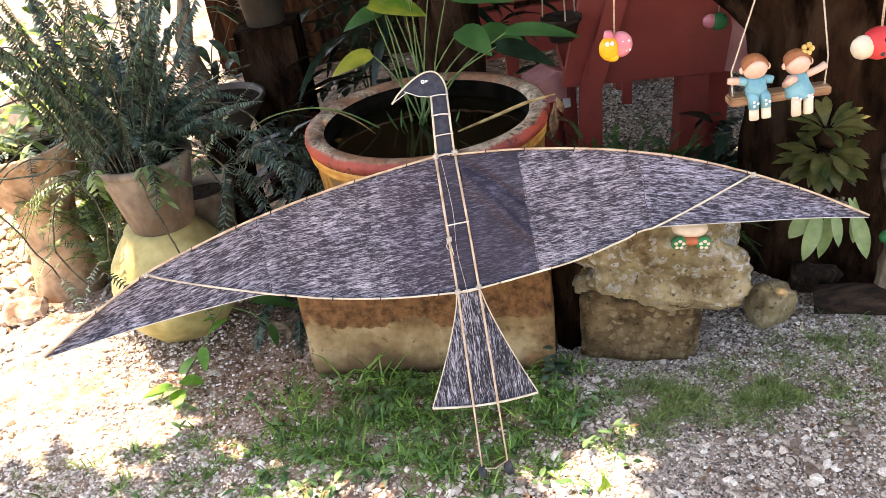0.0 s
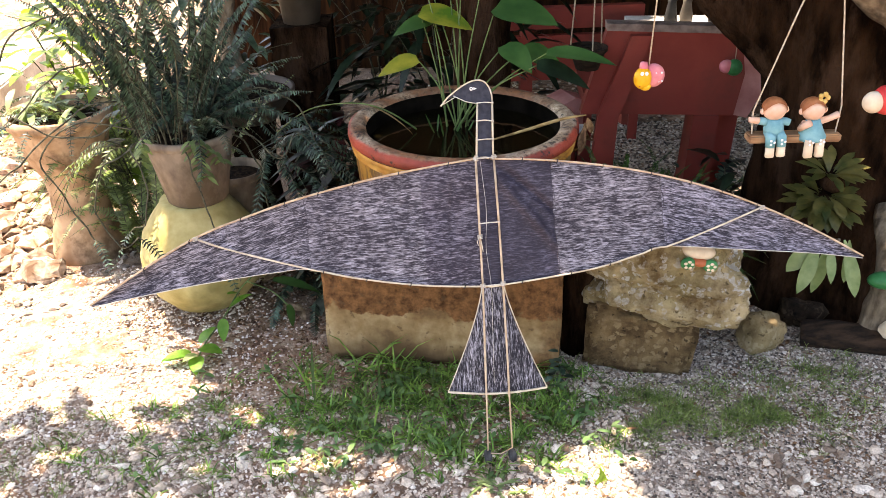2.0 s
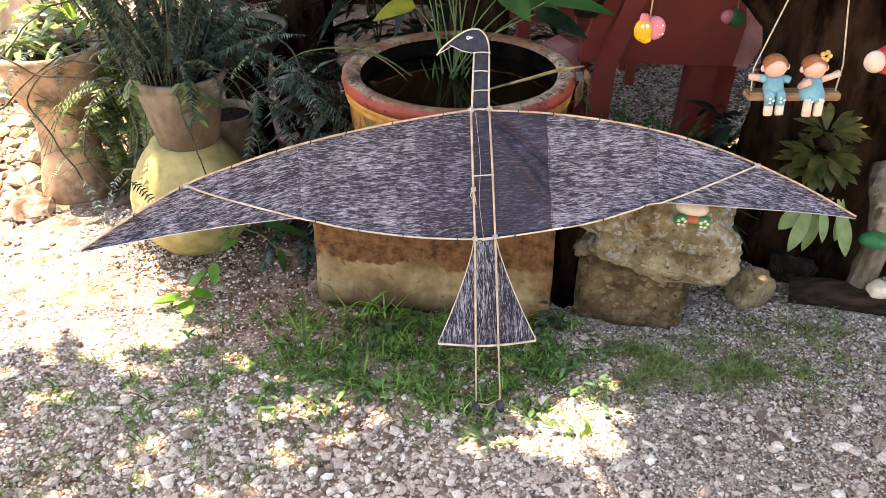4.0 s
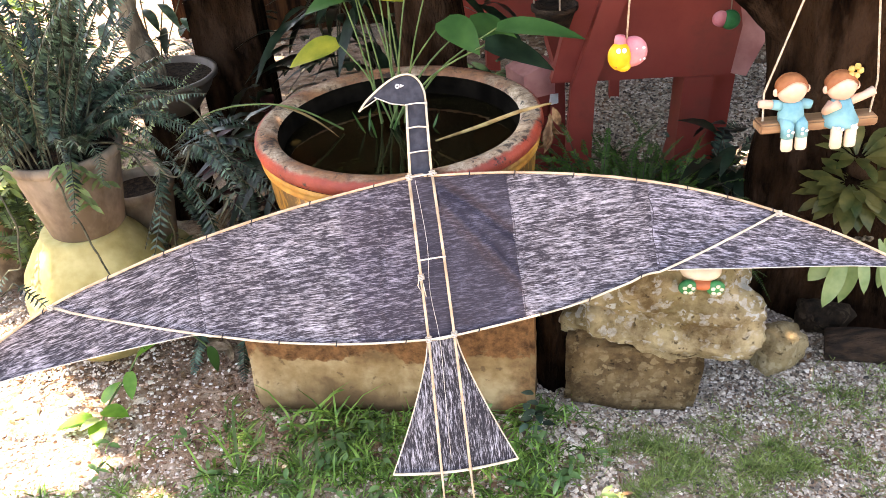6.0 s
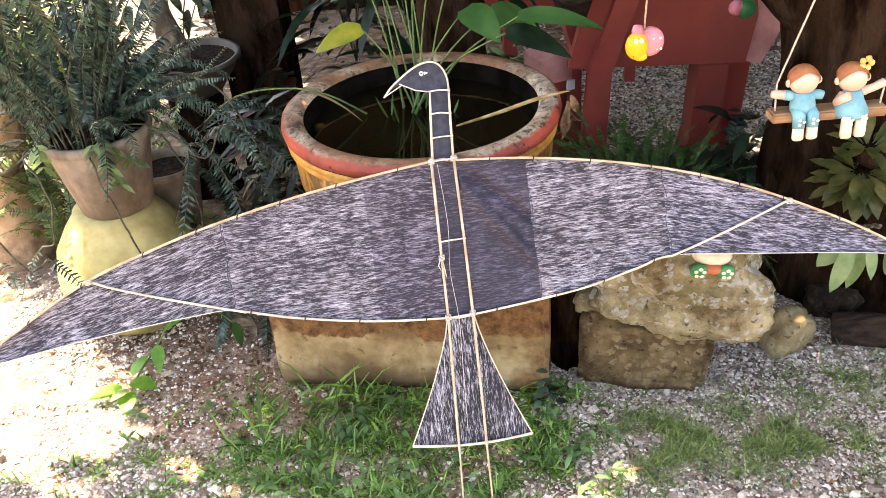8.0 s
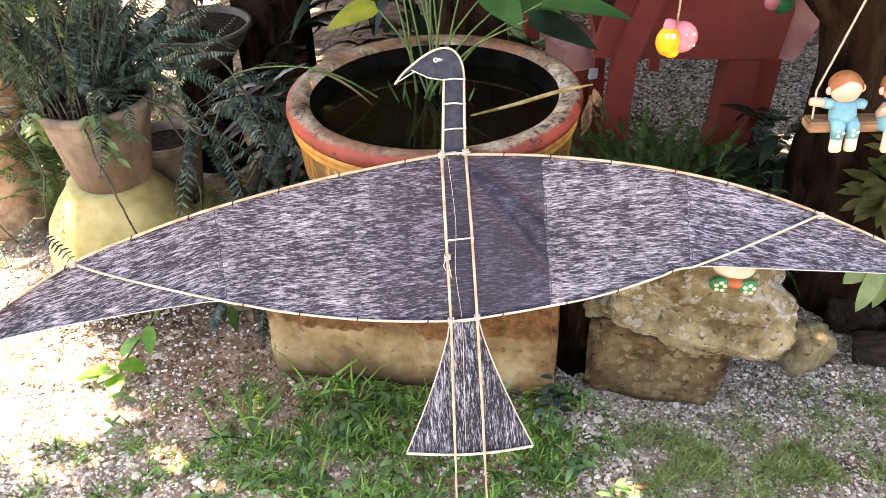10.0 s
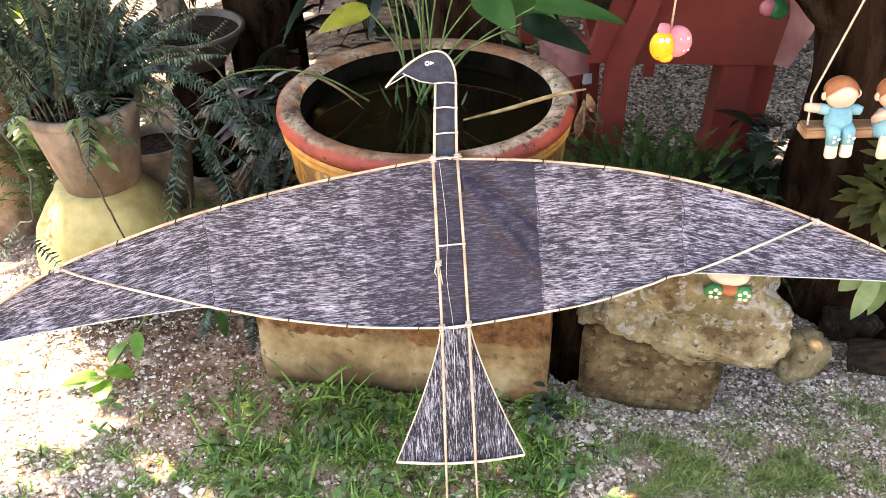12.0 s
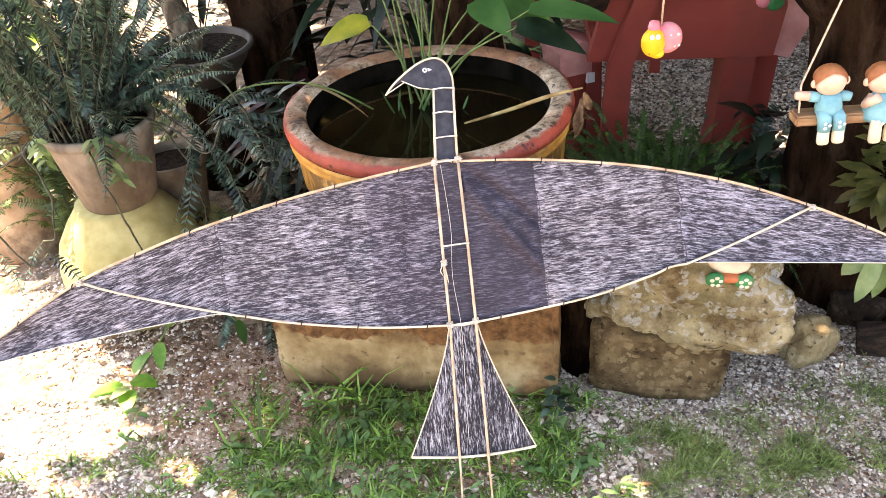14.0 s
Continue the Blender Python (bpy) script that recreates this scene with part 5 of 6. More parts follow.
for k in range(40):
    a = rnd.random() * 6.283
    b.leaf((0.05 + 0.05 * math.cos(a), 0.05 * math.sin(a), rnd.uniform(0.45, 0.75)), (math.cos(a), math.sin(a), 0.3), (0, 0, 1), 0.11, 0.035, 0.3)
b.make("foliage", "darkleaf", desert, kind="stuff")
hp = thing("flowerpot", pose(-0.60, 3.75, 0.66), "large plain grey-brown pot on a tall block", "flowerpot")
Build().lathe([(0.0, 0.0), (0.085, 0.0), (0.115, 0.24), (0.124, 0.242), (0.124, 0.27), (0.112, 0.27), (0.106, 0.22), (0.0, 0.22)], 36).make("body", "greypot", hp)
Build().lathe([(0.107, 0.225), (0.0, 0.235)], 24).make("soil", "potsoil", hp)
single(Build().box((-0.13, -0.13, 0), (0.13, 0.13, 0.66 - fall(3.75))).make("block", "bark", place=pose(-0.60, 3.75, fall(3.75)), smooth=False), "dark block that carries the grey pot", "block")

# pale box-like kerb stones in the sun
for x, y, a in ((-2.87, 4.76, 5), (-3.24, 4.72, 5)):
    bm = bmesh.new()
    bmesh.ops.create_cube(bm, size=1, matrix=Matrix.Translation((0, 0.65, 0.125)) @ Matrix.Diagonal((0.30, 1.3, 0.25, 1)))
    bmesh.ops.bevel(bm, geom=bm.edges[:], offset=0.012, segments=2, affect="EDGES")
    b = Build().put([v.co.copy() for v in bm.verts], [[v.index for v in f.verts] for f in bm.faces])
    bm.free()
    single(b.make("concrete_beam", "white_paint", place=pose(x, y, fall(y), 0, 0, a), smooth=False), "white-painted concrete beam lying in the sun", "beam", "beams in the sun")

# ---- water plant ----
plant = thing("water_plant", pose(BX, BY, base_z + wz), "water plant with broad leaves on long green stems", "plant")


def stalk(tip, leaf_len, leaf_w, way, mat, tilt=0.1, droop=0.25, base=None):
    """A stem from the water to a leaf, in metres of the yard."""
    o = Vector((BX, BY, base_z + wz))
    p0 = Vector(base) - o if base else Vector((rnd.uniform(-0.05, 0.03), 0.09 + rnd.uniform(-0.03, 0.03), -0.02))
    p2 = Vector(tip) - o
    p1 = p0.lerp(p2, 0.5) + Vector((0, 0, 0.04)) + (p0 - p2) * 0.05
    line = spline([p0, p1, p2], 6)
    st = Build().tube(line, [0.0032 - 0.0014 * i / 12 for i in range(13)], 6).make("stem", "stem", plant)
    if leaf_len:
        Build().leaf(p2, way, (0, -0.35, 1), leaf_len, leaf_w, droop, seg=8, fold=tilt, shape=0.7).make("leaf", mat, plant)


stalk((-0.01, 2.42, 0.985), 0.17, 0.11, (1, -0.25, -0.12), "yellowing", 0.2, 0.2)
stalk((0.03, 2.42, 0.960), 0.13, 0.08, (-1, -0.2, -0.05), "broad", 0.2, 0.3)
stalk((-0.02, 2.36, 0.855), 0.13, 0.08, (-1, -0.3, -0.10), "yellowing", 0.2, 0.25)
stalk((0.22, 2.36, 1.010), 0.20, 0.14, (0.9, -0.5, -0.05), "broad", 0.1, 0.15)
stalk((0.36, 2.22, 0.905), 0.20, 0.065, (1, -0.35, 0.08), "broad", 0.25, 0.22)
stalk((0.30, 2.32, 0.890), 0.15, 0.10, (0.9, -0.2, -0.25), "broad", 0.15, 0.3)
stalk((0.33, 2.20, 0.875), 0.17, 0.085, (1, -0.1, -0.18), "darkleaf", 0.15, 0.3)
stalk((0.24, 2.28, 0.915), 0.12, 0.09, (0.6, -0.7, -0.2), "broad", 0.1, 0.35)
stalk((0.02, 2.48, 1.06), 0.18, 0.12, (-0.6, -0.3, 0.2), "broad", 0.15, 0.3)
stalk((0.12, 2.46, 1.12), 0.18, 0.12, (0.4, -0.5, 0.2), "broad", 0.15, 0.3)
for k in range(4):
    stalk((0.02 + 0.045 * k + rnd.uniform(-0.02, 0.02), 2.42 + rnd.uniform(-0.05, 0.05), 1.02 + rnd.uniform(0, 0.1)), 0, 0, None, "broad")
b = Build()
for k in range(7):
    a = rnd.random() * 6.283
    x, y = -0.02 + rnd.gauss(0, 0.05), 0.03 + rnd.gauss(0, 0.04)
    b.leaf((x, y, -0.005), (math.cos(a) * 0.5, math.sin(a) * 0.5, 0.9), (0, -1, 0.2), rnd.uniform(0.04, 0.09), 0.006, 0.3, seg=3)
b.make("reeds", "broad", plant, kind="stuff")
dry = thing("dead_stalk", pose(0, 0, 0), "dry drooping leaf stalk arching over the rim of the bowl", "stalk", "dead stalks")
Build().tube(spline([(-0.50, 2.44, 0.60), (-0.37, 2.34, 0.71), (-0.22, 2.26, 0.755), (-0.12, 2.27, 0.725), (-0.03, 2.30, 0.652)], 6), [0.0017 + 0.001 * (i / 24) for i in range(25)], 6).make("stalk", "stem", dry, "thin green stalk")
Build().leaf((-0.20, 2.26, 0.755), (1, 0.05, -0.28), (0, 0, 1), 0.19, 0.016, 0.35, seg=8).make("blade", "dry", dry)
dry2 = thing("dead_stalk", pose(0, 0, 0), "dry straw-coloured leaf hanging over the bowl's rim", "stalk", "dead stalks")
Build().tube(spline([(0.20, 2.17, 0.660), (0.30, 2.13, 0.705), (0.40, 2.13, 0.735), (0.475, 2.16, 0.735)], 6), [0.0022 + 0.003 * math.sin(math.pi * i / 18) for i in range(19)], 6).make("stalk", "dry", dry2)
for k in range(6):
    way = (0.35 * math.cos(1.9 * k), -0.15 + 0.25 * math.sin(2.7 * k), -1)
    Build().leaf((0.470 + 0.006 * math.cos(2.3 * k), 2.14 - 0.008 * math.sin(k), 0.733 - 0.012 * k), way, (math.sin(1.7 * k), -1, 0.1), 0.055 + 0.012 * (k % 3), 0.020 + 0.004 * (k % 2), 0.5, seg=6, fold=0.9).make("blade", "litter", dry2, "curled brown dead leaf")

# ---- runners, creepers and litter round the pots ----
runners = thing("runner_stems", pose(JX, JY, pz) @ Matrix.Diagonal((0.93, 0.93, 0.90, 1)), "dark wiry runner stems hanging from the fern", "stem")
for pts in ([(-0.09, -0.10, 0.25), (-0.12, -0.16, 0.26), (-0.10, -0.17, 0.12), (-0.12, -0.17, -0.02), (-0.17, -0.16, -0.04)],
            [(0.05, -0.13, 0.25), (0.07, -0.18, 0.22), (0.10, -0.19, 0.05), (0.13, -0.20, -0.05), (0.14, -0.20, -0.14)],
            [(-0.05, -0.05, 0.38), (-0.22, -0.18, 0.42), (-0.40, -0.25, 0.30), (-0.55, -0.3, 0.16), (-0.66, -0.3, 0.12)],
            [(-0.05, -0.10, 0.40), (-0.20, -0.2, 0.33), (-0.33, -0.25, 0.35), (-0.42, -0.26, 0.42)],
            [(0.10, -0.05, 0.30), (0.25, -0.10, 0.28), (0.36, -0.12, 0.20), (0.42, -0.10, 0.28)],
            [(-0.10, -0.12, 0.26), (-0.22, -0.19, 0.20), (-0.27, -0.2, 0.04), (-0.21, -0.2, -0.09), (-0.14, -0.2, -0.06)],
            [(-0.08, -0.08, 0.50), (-0.20, -0.16, 0.56), (-0.34, -0.2, 0.50), (-0.45, -0.22, 0.38), (-0.52, -0.2, 0.36)],
            [(-0.06, -0.06, 0.60), (-0.22, -0.12, 0.70), (-0.40, -0.16, 0.66), (-0.50, -0.16, 0.54)],
            [(-0.10, -0.10, 0.30), (-0.30, -0.12, 0.34), (-0.46, -0.10, 0.20), (-0.40, -0.12, 0.06), (-0.33, -0.12, -0.10)],
            [(0.12, -0.02, 0.26), (0.22, -0.02, 0.22), (0.27, -0.03, 0.06), (0.26, -0.02, -0.12)],
            [(0.10, 0.02, 0.34), (0.28, 0.02, 0.40), (0.42, 0.0, 0.34), (0.46, -0.02, 0.22)]):
    line = [p + Vector(noise.noise_vector(p * 14)) * 0.012 for p in spline(pts, 6)]
    Build().tube(line, [0.0029 * (1 + 0.25 * noise.noise(p * 60)) for p in line], 6).make("runner", "runner", runners)
    b = Build()
    frond(b, line[-1], line[-1] - line[-4] + Vector((0.01, -0.02, 0)), 0.11, 0.026, -0.5, 0.5, 0.009)
    b.make("sprig", ["fern", "runner"], runners, "small fern sprig at the runner's end", smooth=False)
creeper = thing("creeper", pose(JX, JY, pz) @ Matrix.Diagonal((0.93, 0.93, 0.90, 1)), "small-leaved creeper trailing over the flowerpot's rim", "plant")
b = Build()
for x0, n_leaf, lean in ((-0.10, 7, -0.012), (0.055, 8, 0.004), (0.085, 6, 0.010)):
    for k in range(n_leaf):
        cx, cz = x0 + lean * k + rnd.uniform(-0.006, 0.006), 0.285 - 0.021 * k
        p = (0.02 + cx, -math.sqrt(max(0.0004, (0.118 + 0.18 * max(cz, 0)) ** 2 - cx * cx)) - 0.010, cz)
        for sg in (-1, 1):
            b.leaf(p, (sg, -0.7, rnd.uniform(-0.6, 0.1)), (0, -0.5, 1), rnd.uniform(0.030, 0.048), 0.015, 0.5, seg=3)
b.make("foliage", "fern_light", creeper, kind="stuff")
b = Build()
for k in range(34):
    a = rnd.random() * 6.283
    b.leaf((-1.46 + 0.13 * rnd.uniform(-1, 1), 2.97 + 0.11 * rnd.uniform(-1, 1), lz + rnd.uniform(0.60, 0.74)), (math.cos(a), math.sin(a), rnd.uniform(-0.2, 0.8)), (0, 0, 1), rnd.uniform(0.06, 0.16), 0.03, 0.6, seg=4)
single(b.make("pot_plant", "strap"), "pale-leaved plant in the orange clay pot", "plant")
fern("fern", pose(LX + 0.08, LY + 0.02, lz + 0.61), 9, 0.36, 0.03, (0.3, 1.2), (0.3, 0.9), "fern spilling from the orange clay pot", seed=12)
litter = Build()
for _ in range(900):
    x, y = rnd.uniform(-1.1, 0.1), rnd.uniform(2.05, 3.1)
    if rnd.random() < 0.3:
        x, y = rnd.uniform(-0.6, 2.2), rnd.uniform(1.3, 3.4)
    a = rnd.random() * 6.283
    litter.leaf((x, y, fall(y) + mound(x, y) + rnd.uniform(0.004, 0.014)), (math.cos(a), math.sin(a), rnd.uniform(-0.1, 0.25)), (0, 0, 1), rnd.uniform(0.012, 0.035), rnd.uniform(0.006, 0.016), rnd.uniform(-0.2, 0.4), seg=2)
for _ in range(46):
    x, y = rnd.gauss(-0.38, 0.12), rnd.gauss(2.55, 0.16)
    a = rnd.random() * 6.283
    litter.leaf((x, y, fall(y) + mound(x, y) + rnd.uniform(0.01, 0.04)), (math.cos(a), math.sin(a), rnd.uniform(-0.1, 0.4)), (0, 0, 1), rnd.uniform(0.05, 0.11), rnd.uniform(0.025, 0.045), rnd.uniform(-0.2, 0.5), mi=1, seg=4)
single(litter.make("leaf_litter", ["litter", "dead_pale"], smooth=False), "brown dead leaf litter on the soil", "leaf litter", kind="stuff")

# sprouting vine at the jar's foot
vine = thing("vine", pose(-0.785, 2.035, fall(2.035) + 0.010), "young green vine creeping from the jar's foot", "plant")
stem = spline([(0.02, 0.0, 0.0), (0.05, 0.03, 0.05), (0.10, 0.10, 0.10), (0.15, 0.16, 0.17), (0.19, 0.20, 0.20)], 5)
Build().tube(stem, 0.0028, 6).make("stem", "stem", vine)
Build().tube(spline([(0.17, 0.18, 0.19), (0.25, 0.18, 0.15), (0.30, 0.17, 0.10)], 5), 0.0022, 6).make("stem", "stem", vine)
for (x, y, z), w, ln, wd, m in (((0.01, -0.01, 0.035), (-1, -0.3, 0.15), 0.095, 0.055, "sprout"), ((0.03, -0.02, 0.03), (0.2, -1, 0.1), 0.085, 0.05, "sprout"), ((0.04, 0.0, 0.05), (0.9, -0.4, 0.25), 0.085, 0.052, "sprout"),
                                ((0.03, 0.03, 0.05), (0.4, 0.3, 0.5), 0.07, 0.045, "sprout"), ((0.10, 0.09, 0.10), (0.1, -0.8, -0.5), 0.075, 0.038, "sprout"), ((0.12, 0.12, 0.13), (0.7, 0.1, 0.6), 0.085, 0.042, "sprout"),
                                ((0.15, 0.15, 0.16), (-0.3, -0.5, 0.5), 0.06, 0.03, "sprout"), ((0.30, 0.17, 0.10), (0.3, -0.2, -0.9), 0.085, 0.036, "broad"), ((0.25, 0.22, 0.17), (1, 0.0, -0.1), 0.16, 0.055, "broad"), ((0.03, -0.02, 0.04), (-0.5, -0.9, 0.4), 0.06, 0.035, "strap")):
    Build().leaf((x, y, z), w, (0, 0, 1), ln, wd, 0.25, seg=6, shape=0.75).make("leaf", m, vine)
b = Build()
for k in range(12):
    a = rnd.random() * 6.283
    b.leaf((0.385 + rnd.gauss(0, 0.025), 1.86 + rnd.gauss(0, 0.03), fall(1.86) + rnd.uniform(0.02, 0.10)), (math.cos(a), math.sin(a), 0.2), (0, 0, 1), 0.032, 0.020, 0.4)
single(b.make("seedling", "fern", kind="stuff"), "bluish green seedlings beside the plinth", "plant")
b = Build()
for k in range(24):
    a = rnd.random() * 6.283
    b.leaf((0.17 + rnd.gauss(0, 0.02), 1.40 + rnd.gauss(0, 0.012), fall(1.4)), (math.cos(a), math.sin(a), 0.6), (0, 0, 1), rnd.uniform(0.04, 0.08), 0.008, 0.6, seg=4)
single(b.make("grass_tuft", "strap"), "pale grass tuft at the kite's feet", "grass")
b = Build()
for k in range(5):
    b.leaf((0.425 + 0.008 * k, 1.405 + 0.004 * k, fall(1.4)), (0.5 - 0.25 * k, -0.1, 1), (0, -1, 0), 0.040, 0.012, 0.3, seg=4)
single(b.make("weed", "bright"), "single sunlit weed in the gravel", "plant")

# ---- hanging ornaments ----
bough([(1.44, 2.20, 0.97), (1.26, 2.01, 1.06), (1.13, 1.95, 1.14), (1.0, 1.93, 1.29), (0.75, 1.98, 1.43), (0.5, 2.05, 1.48)], [0.07, 0.062, 0.055, 0.042, 0.03, 0.02], 8, 12).make("limb", "bark_pale", tree, "pale thin limb that carries the ornaments")


def doll(name, m, dress, label):
    """A plain clay doll, one mesh, sitting with its legs hanging."""
    b = Build()
    b.ball((0, 0, 0.122), (0.030, 0.026, 0.029), 0, 18, 12)
    b.ball((0, 0.011, 0.128), (0.0305, 0.021, 0.026), 2, 18, 12)
    b.put(*cap((0, -0.001, 0.123), (0.0312, 0.0272, 0.0305), 0.42), 2)
    for s in (-1, 1):
        b.ball((s * 0.031, 0, 0.120), (0.007, 0.006, 0.009), 0, 10, 6)
    if dress:
        b.lathe([(0.0, 0.045), (0.036, 0.045), (0.037, 0.052), (0.026, 0.075), (0.018, 0.098), (0.0, 0.100)], 20, (0, -0.006, 0), 1)
    else:
        b.lathe([(0.0, 0.050), (0.024, 0.052), (0.026, 0.070), (0.021, 0.098), (0.0, 0.100)], 20, (0, -0.004, 0), 1)
    for s in (-1, 1):
        top = 0.052
        if not dress:
            b.tube([(s * 0.013, -0.010, 0.062), (s * 0.014, -0.028, 0.055), (s * 0.0145, -0.030, 0.030)], [0.013, 0.0135, 0.0125], 12, 1)
            top = 0.032
        b.tube([(s * 0.0145, -0.030, top), (s * 0.0145, -0.030, 0.004), (s * 0.0145, -0.031, 0.0)], [0.0115, 0.0120, 0.0095], 12, 3)
        for k in range(3):
            b.ball((s * 0.014 + 0.006 * math.cos(2.1 * k), -0.0425, 0.046 + 0.006 * math.sin(2.1 * k)), (0.0035, 0.002, 0.0035), 4, 8, 5)
    if dress:
        b.tube([(-0.018, -0.004, 0.090), (-0.034, -0.012, 0.078), (-0.016, -0.030, 0.098)], [0.0095, 0.0085, 0.0095], 10, 0)
        b.tube([(0.018, -0.004, 0.090), (0.045, -0.004, 0.097), (0.066, -0.004, 0.106)], [0.0095, 0.0085, 0.0095], 10, 0)
        for k in range(5):
            b.ball((0.021 + 0.010 * math.cos(1.257 * k), -0.008, 0.155 + 0.010 * math.sin(1.257 * k)), (0.007, 0.006, 0.007), 5, 8, 6)
    else:
        b.tube([(0.018, -0.002, 0.090), (0.036, -0.002, 0.086), (0.042, -0.004, 0.084)], [0.011, 0.0105, 0.009], 10, 1)
        b.tube([(-0.018, -0.002, 0.090), (-0.040, -0.002, 0.096)], [0.011, 0.0105], 10, 1)
        b.tube([(-0.040, -0.002, 0.096), (-0.054, -0.002, 0.099), (-0.066, -0.002, 0.101)], [0.0095, 0.0095, 0.0075], 10, 0)
    return single(b.make(name, ["skin", "blue", "hair", "cream", "eye_white", "gold"], place=m), label, "doll", "dolls on the swing")


def cap(c, r, low):
    """The upper shell of a ball, open towards the front."""
    vs, fs, seg, rings = [], [], 20, 8
    for j in range(rings + 1):
        for k in range(seg):
            ph = 2 * math.pi * k / seg
            front = max(0.0, -math.sin(ph))
            th = (math.pi * (0.62 - low * 0.9 * front)) * j / rings
            vs.append((c[0] + r[0] * 1.03 * math.sin(th) * math.cos(ph), c[1] + r[1] * 1.05 * math.sin(th) * math.sin(ph), c[2] + r[2] * 1.05 * math.cos(th)))
    for j in range(rings):
        for k in range(seg):
            fs.append((j * seg + k, (j + 1) * seg + k, (j + 1) * seg + (k + 1) % seg, j * seg + (k + 1) % seg))
    return vs, fs


swing = thing("toy_swing", pose(0.992, 1.925, 0.745), "small wooden swing hanging on natural cords", "swing")
bm = bmesh.new()
bmesh.ops.create_cube(bm, size=1, matrix=Matrix.Diagonal((0.245, 0.045, 0.022, 1)))
bmesh.ops.bevel(bm, geom=bm.edges[:], offset=0.004, segments=2, affect="EDGES")
b = Build().put([v.co.copy() for v in bm.verts], [[v.index for v in f.verts] for f in bm.faces])
bm.free()
b.make("seat", "swingwood", swing, smooth=False)
Build().tube([(-0.112, 0, -0.012), (-0.110, 0.0, 0.0), (-0.118, -0.006, 0.075), (-0.045, 0, 0.32), (0.028, 0, 0.555)], 0.0021, 6).make("cord", "rope", swing)
Build().tube([(0.112, 0, -0.012), (0.112, 0.0, 0.0), (0.112, -0.006, 0.085), (0.075, 0, 0.32), (0.030, 0, 0.555)], 0.0021, 6).make("cord", "rope", swing)
doll("doll", pose(0.938, 1.918, 0.702, 0, -4, 0), False, "painted clay doll in light blue sitting on the swing")
doll("doll", pose(1.040, 1.918, 0.699, 0, -4, 0), True, "painted clay doll with a golden hair bow sitting on the swing")

snail = thing("snail_ornament", pose(0.618, 2.06, 0.846), "yellow and pink clay snail hanging on a cord", "ornament")
b = Build()
b.ball((-0.013, -0.012, 0.031), (0.025, 0.021, 0.031), 0, 22, 14)
b.ball((-0.004, -0.012, 0.008), (0.016, 0.015, 0.012), 0, 16, 9)
b.lathe([(0.012, 0.050), (0.013, 0.062), (0.010, 0.074), (0.0, 0.077)], 14, (-0.012, -0.008, 0.0), 1)
for x, z in ((-0.030, 0.024), (-0.022, 0.012), (-0.016, 0.030)):
    b.ball((x, -0.0295 + 0.35 * abs(x + 0.013), z), (0.0022, 0.002, 0.0022), 2, 7, 5)
b.make("body", ["yellow", "pink", "orangepaint"], snail, "yellow freckled body with a pink cap")
b = Build()
b.ball((0.018, 0.002, 0.034), (0.032, 0.024, 0.033), 0, 22, 14)
b.make("shell", "pink", snail, "pink spotted shell")
for k in range(7):
    a, e = -2.6 + 0.5 * k, 0.012 * (-1) ** k
    Build().ball((0.022 + 0.020 * math.cos(a) * 0.9, -0.0185 + 0.004 * abs(math.cos(a)), 0.034 + e), (0.003, 0.002, 0.003), 0, 8, 5).make("spot", "eye_white", snail)
for x in (-0.019, -0.007):
    Build().ball((x, -0.029, 0.048), (0.0052, 0.004, 0.0058), 0, 10, 7).make("eye", "eye_white", snail)
Build().tube([(0.004, 0, 0.06), (0.006, -0.02, 0.3), (0.03, -0.06, 0.60)], 0.0022, 6).make("cord", "rope", snail)
lady = thing("ladybird_ornament", pose(1.205, 1.92, 0.803), "red spotted clay ladybird hanging on a cord", "ornament")
Build().ball((0.018, 0, 0.04), (0.042, 0.034, 0.040), 0, 22, 14).make("body", "redpaint", lady)
Build().ball((-0.022, -0.006, 0.036), (0.028, 0.026, 0.029), 0, 18, 12).make("head", "cream", lady, "pale cream head")
for x, z in ((0.02, 0.055), (0.035, 0.035), (0.015, 0.022), (0.045, 0.055)):
    Build().ball((x, -0.031 + 0.012 * abs(x - 0.018) / 0.03, z), (0.006, 0.004, 0.006), 0, 8, 5).make("spot", "blackpaint", lady)
Build().tube([(0.02, 0, 0.075), (0.02, 0, 0.2), (0.005, 0.03, 0.33)], 0.0030, 6).make("cord", "rope", lady)
bird = thing("hanging_ornament", pose(1.165, 2.95, 0.60), "small dark green and pink ornament hanging by the bench", "ornament")
Build().ball((0, 0, 0.03), (0.032, 0.028, 0.032), 0, 16, 10).make("body", "greenpaint", bird)
Build().ball((-0.03, 0.0, 0.035), (0.028, 0.022, 0.026), 0, 14, 9).make("wing", "pink", bird, "dusky pink wing")
Build().tube([(0, 0, 0.05), (0, 0, 0.4), (-0.02, -0.1, 0.62)], 0.002, 5).make("cord", "rope", bird)
planter = thing("clay_ornament", pose(0.762, 1.856, 0.394, 0, 8, 0), "cream and orange clay ornament with green flower feet on the boulder", "ornament")
Build().ball((0, 0.02, 0.034), (0.048, 0.034, 0.026), 0, 20, 12).make("body", "cream", planter)
Build().ball((0, -0.002, 0.012), (0.030, 0.022, 0.014), 0, 16, 10).make("belly", "orangepaint", planter, "orange belly")
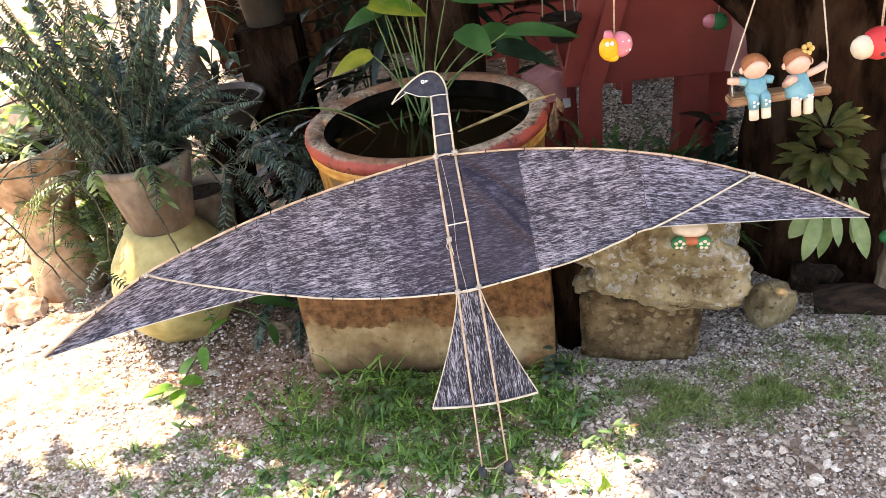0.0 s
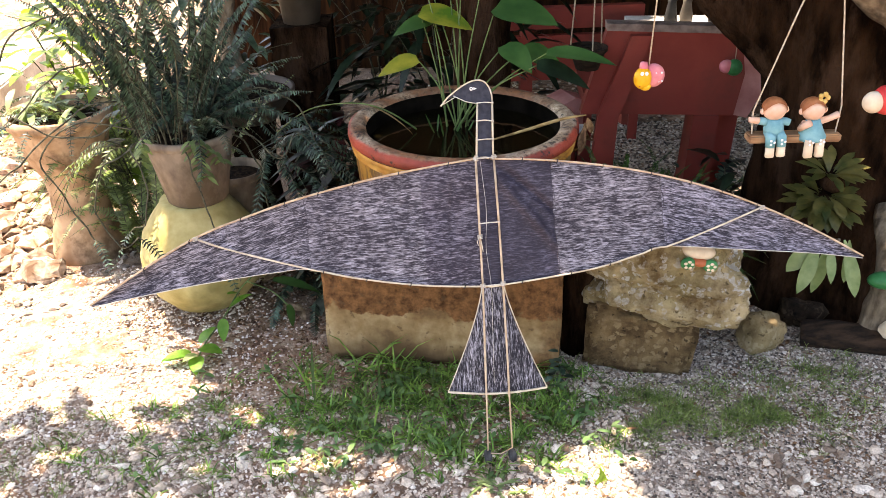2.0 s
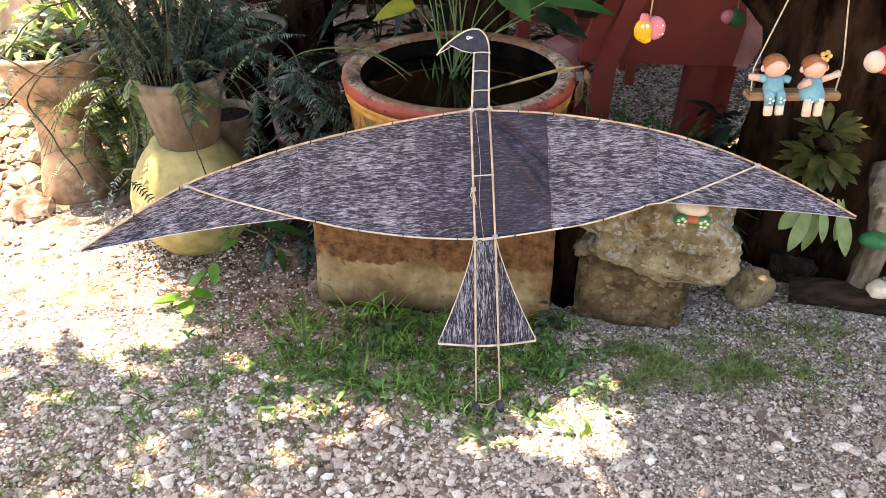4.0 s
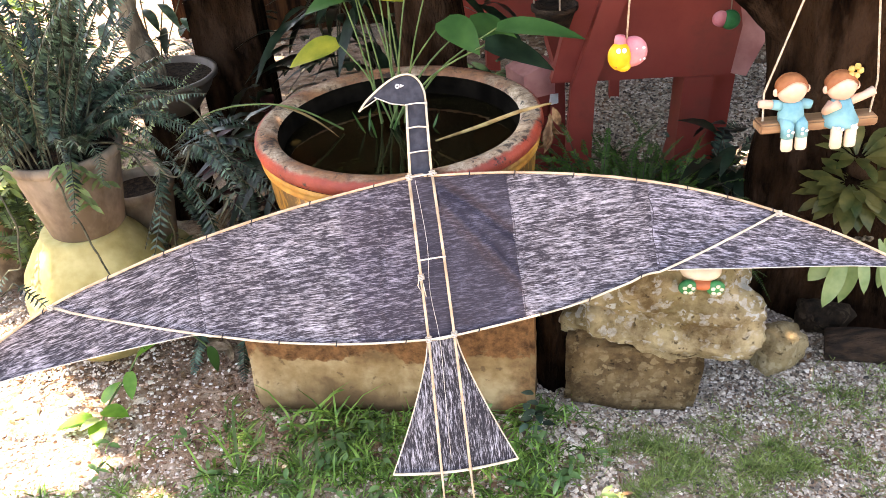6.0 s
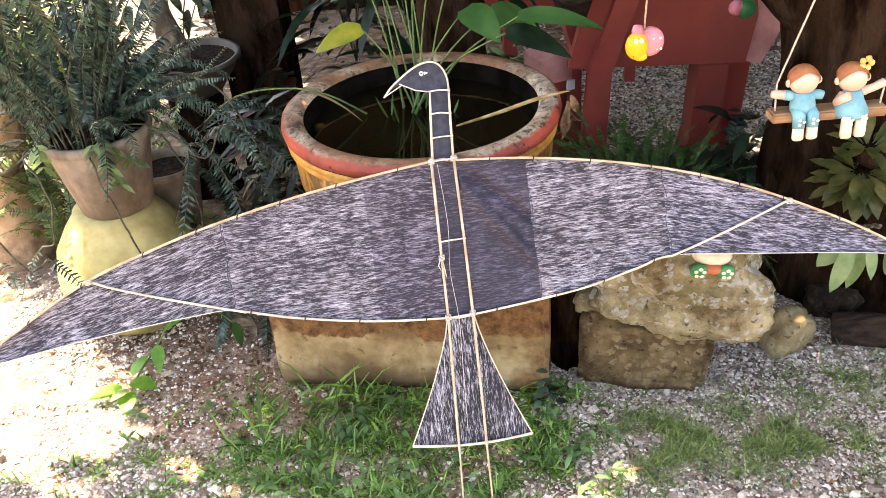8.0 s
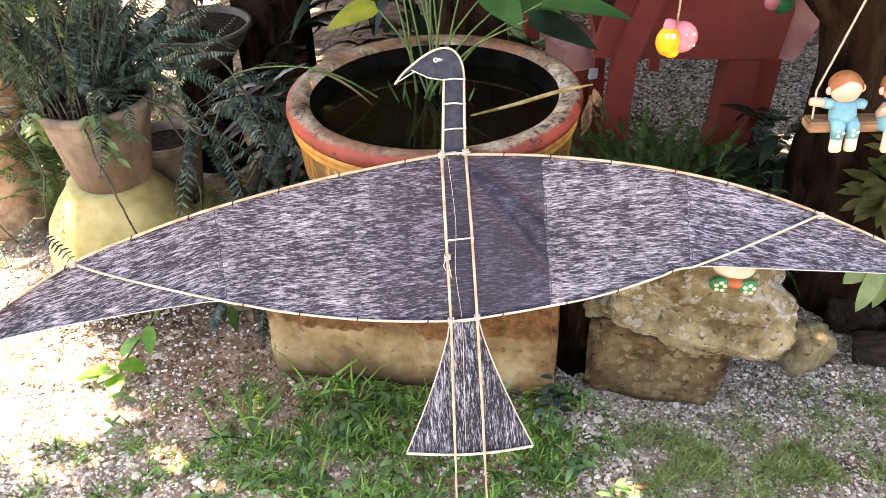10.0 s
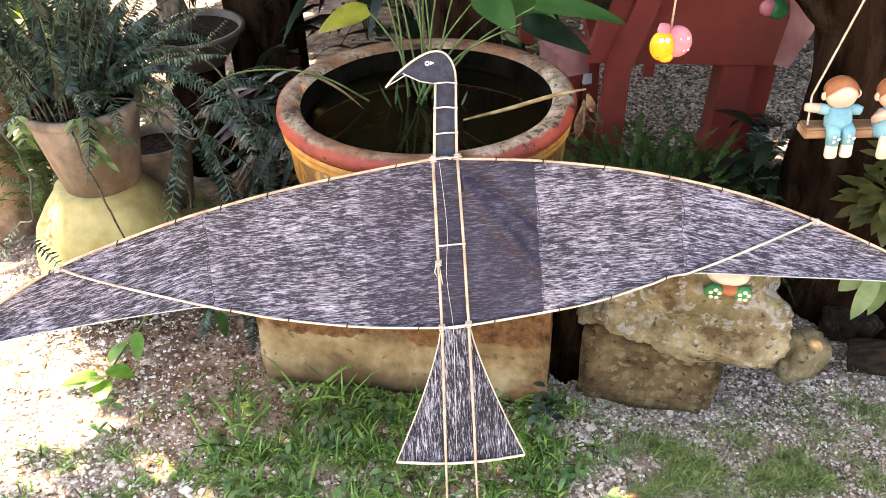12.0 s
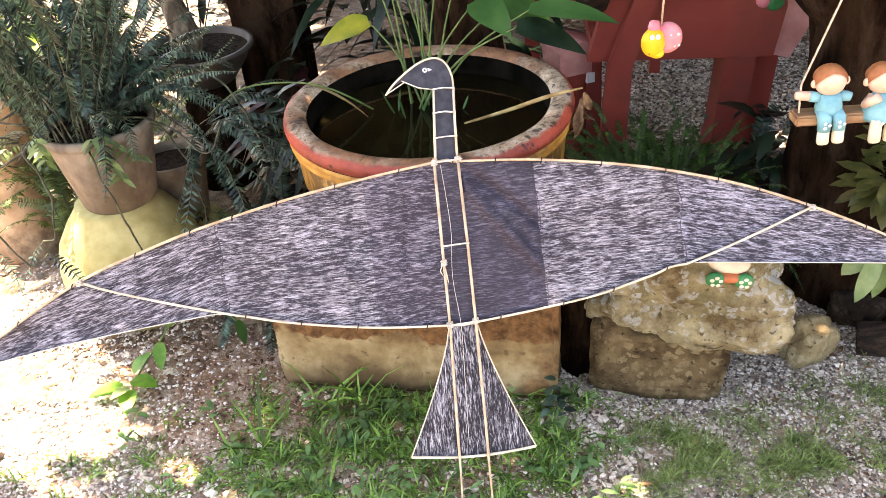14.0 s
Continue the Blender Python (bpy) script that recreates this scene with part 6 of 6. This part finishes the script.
for x in (-0.034, 0.030):
    disc = Build().ball((x, -0.014, 0.008), (0.021, 0.012, 0.019), 0, 18, 10).make("foot", "greenpaint", planter, "round green foot")
    for k in range(5):
        a = 1.257 * k + 0.3
        Build().ball((x + 0.010 * math.cos(a), -0.0245, 0.008 + 0.010 * math.sin(a)), (0.0055, 0.003, 0.0045), 0, 8, 5).make("petal", "cream", disc)

# ---- plants on the trunk ----
rosette = thing("bromeliad", pose(1.20, 2.12, 0.44), "olive rosette plant growing on the dark trunk", "plant")
for k in range(72):
    a = rnd.random() * 6.283
    e = rnd.uniform(-0.2, 1.1)
    Build().leaf((0.02 * math.cos(a), 0.02 * math.sin(a) - 0.01, 0.05 * rnd.random()), (math.cos(a), math.sin(a) - 0.35, e), (0, -0.3, 1), rnd.uniform(0.06, 0.115), rnd.uniform(0.026, 0.038), 0.45, seg=6, shape=2.0).make("leaf", "bromeliad", rosette)
Build().ball((0.02, 0.05, -0.01), (0.06, 0.11, 0.06), 0, 14, 9).make("root_clump", "bark", rosette)
top = thing("bromeliad", pose(1.21, 2.12, 0.545), "darker rosette plant above the olive one", "plant")
for k in range(26):
    a = rnd.random() * 6.283
    Build().leaf((0.015 * math.cos(a), 0.015 * math.sin(a), 0.0), (math.cos(a), math.sin(a) - 0.3, rnd.uniform(0.2, 1.4)), (0, -0.3, 1), rnd.uniform(0.06, 0.105), 0.026, 0.5, seg=6, shape=1.9).make("leaf", "bromeliad", top)
Build().ball((0.02, 0.06, -0.03), (0.04, 0.10, 0.04), 0, 12, 8).make("root_clump", "bark", top)
orchid = thing("orchid", pose(1.19, 2.02, 0.375), "pale green strap-leaved orchid hanging from the trunk", "plant")
for x, ln, wd, wx, wy in ((-0.045, 0.12, 0.052, -0.80, -0.3), (-0.030, 0.17, 0.046, -0.42, -0.5), (0.0, 0.18, 0.040, -0.14, -0.15), (0.045, 0.18, 0.046, 0.26, -0.5), (0.06, 0.15, 0.036, 0.10, -0.1), (0.0, 0.13, 0.030, 0.02, -0.7)):
    Build().leaf((x, -0.02, 0.01), (wx, wy, -1), (0.4 * wx, -1, 0.1), ln, wd, 0.12, seg=9, fold=0.35, shape=1.35).make("leaf", "strap", orchid)
for k in range(5):
    Build().tube(spline([(0.02 * k - 0.04, 0.0, 0.0), (0.02 * k - 0.03, 0.05, -0.03), (0.03 * k, 0.14, -0.10)], 4), 0.005, 6).make("root", "bark_pale", orchid)
frog = thing("frog_ornament", pose(1.40, 2.02, 0.20), "bright green clay ornament perched on a root", "ornament")
Build().ball((0, 0, 0.03), (0.055, 0.035, 0.026), 0, 18, 11).make("body", "greenpaint", frog)
bough([(1.42, 2.06, fall(2.06) - 0.02), (1.41, 2.05, 0.05), (1.41, 2.04, 0.16), (1.43, 2.08, 0.26), (1.44, 2.2, 0.4)], [0.05, 0.042, 0.04, 0.035, 0.03], 5, 12).make("root", "bark_pale", tree, "ridged pale root at the tree's foot")
lg = thing("log", pose(0, 0, 0), "weathered brown log lying at the tree's foot", "log")
bough([(1.22, 2.10, fall(2.1) + 0.03), (1.40, 2.03, fall(2.0) + 0.035), (1.75, 1.92, fall(1.9) + 0.03)], [0.04, 0.045, 0.04], 6, 12).make("wood", "logwood", lg)
single(rock_mesh((0.035, 0.03, 0.022), 14, 3, 0.2).make("stone", "cream", place=pose(1.44, 1.99, 0.065)), "smooth cream stone lying on the log", "stone")
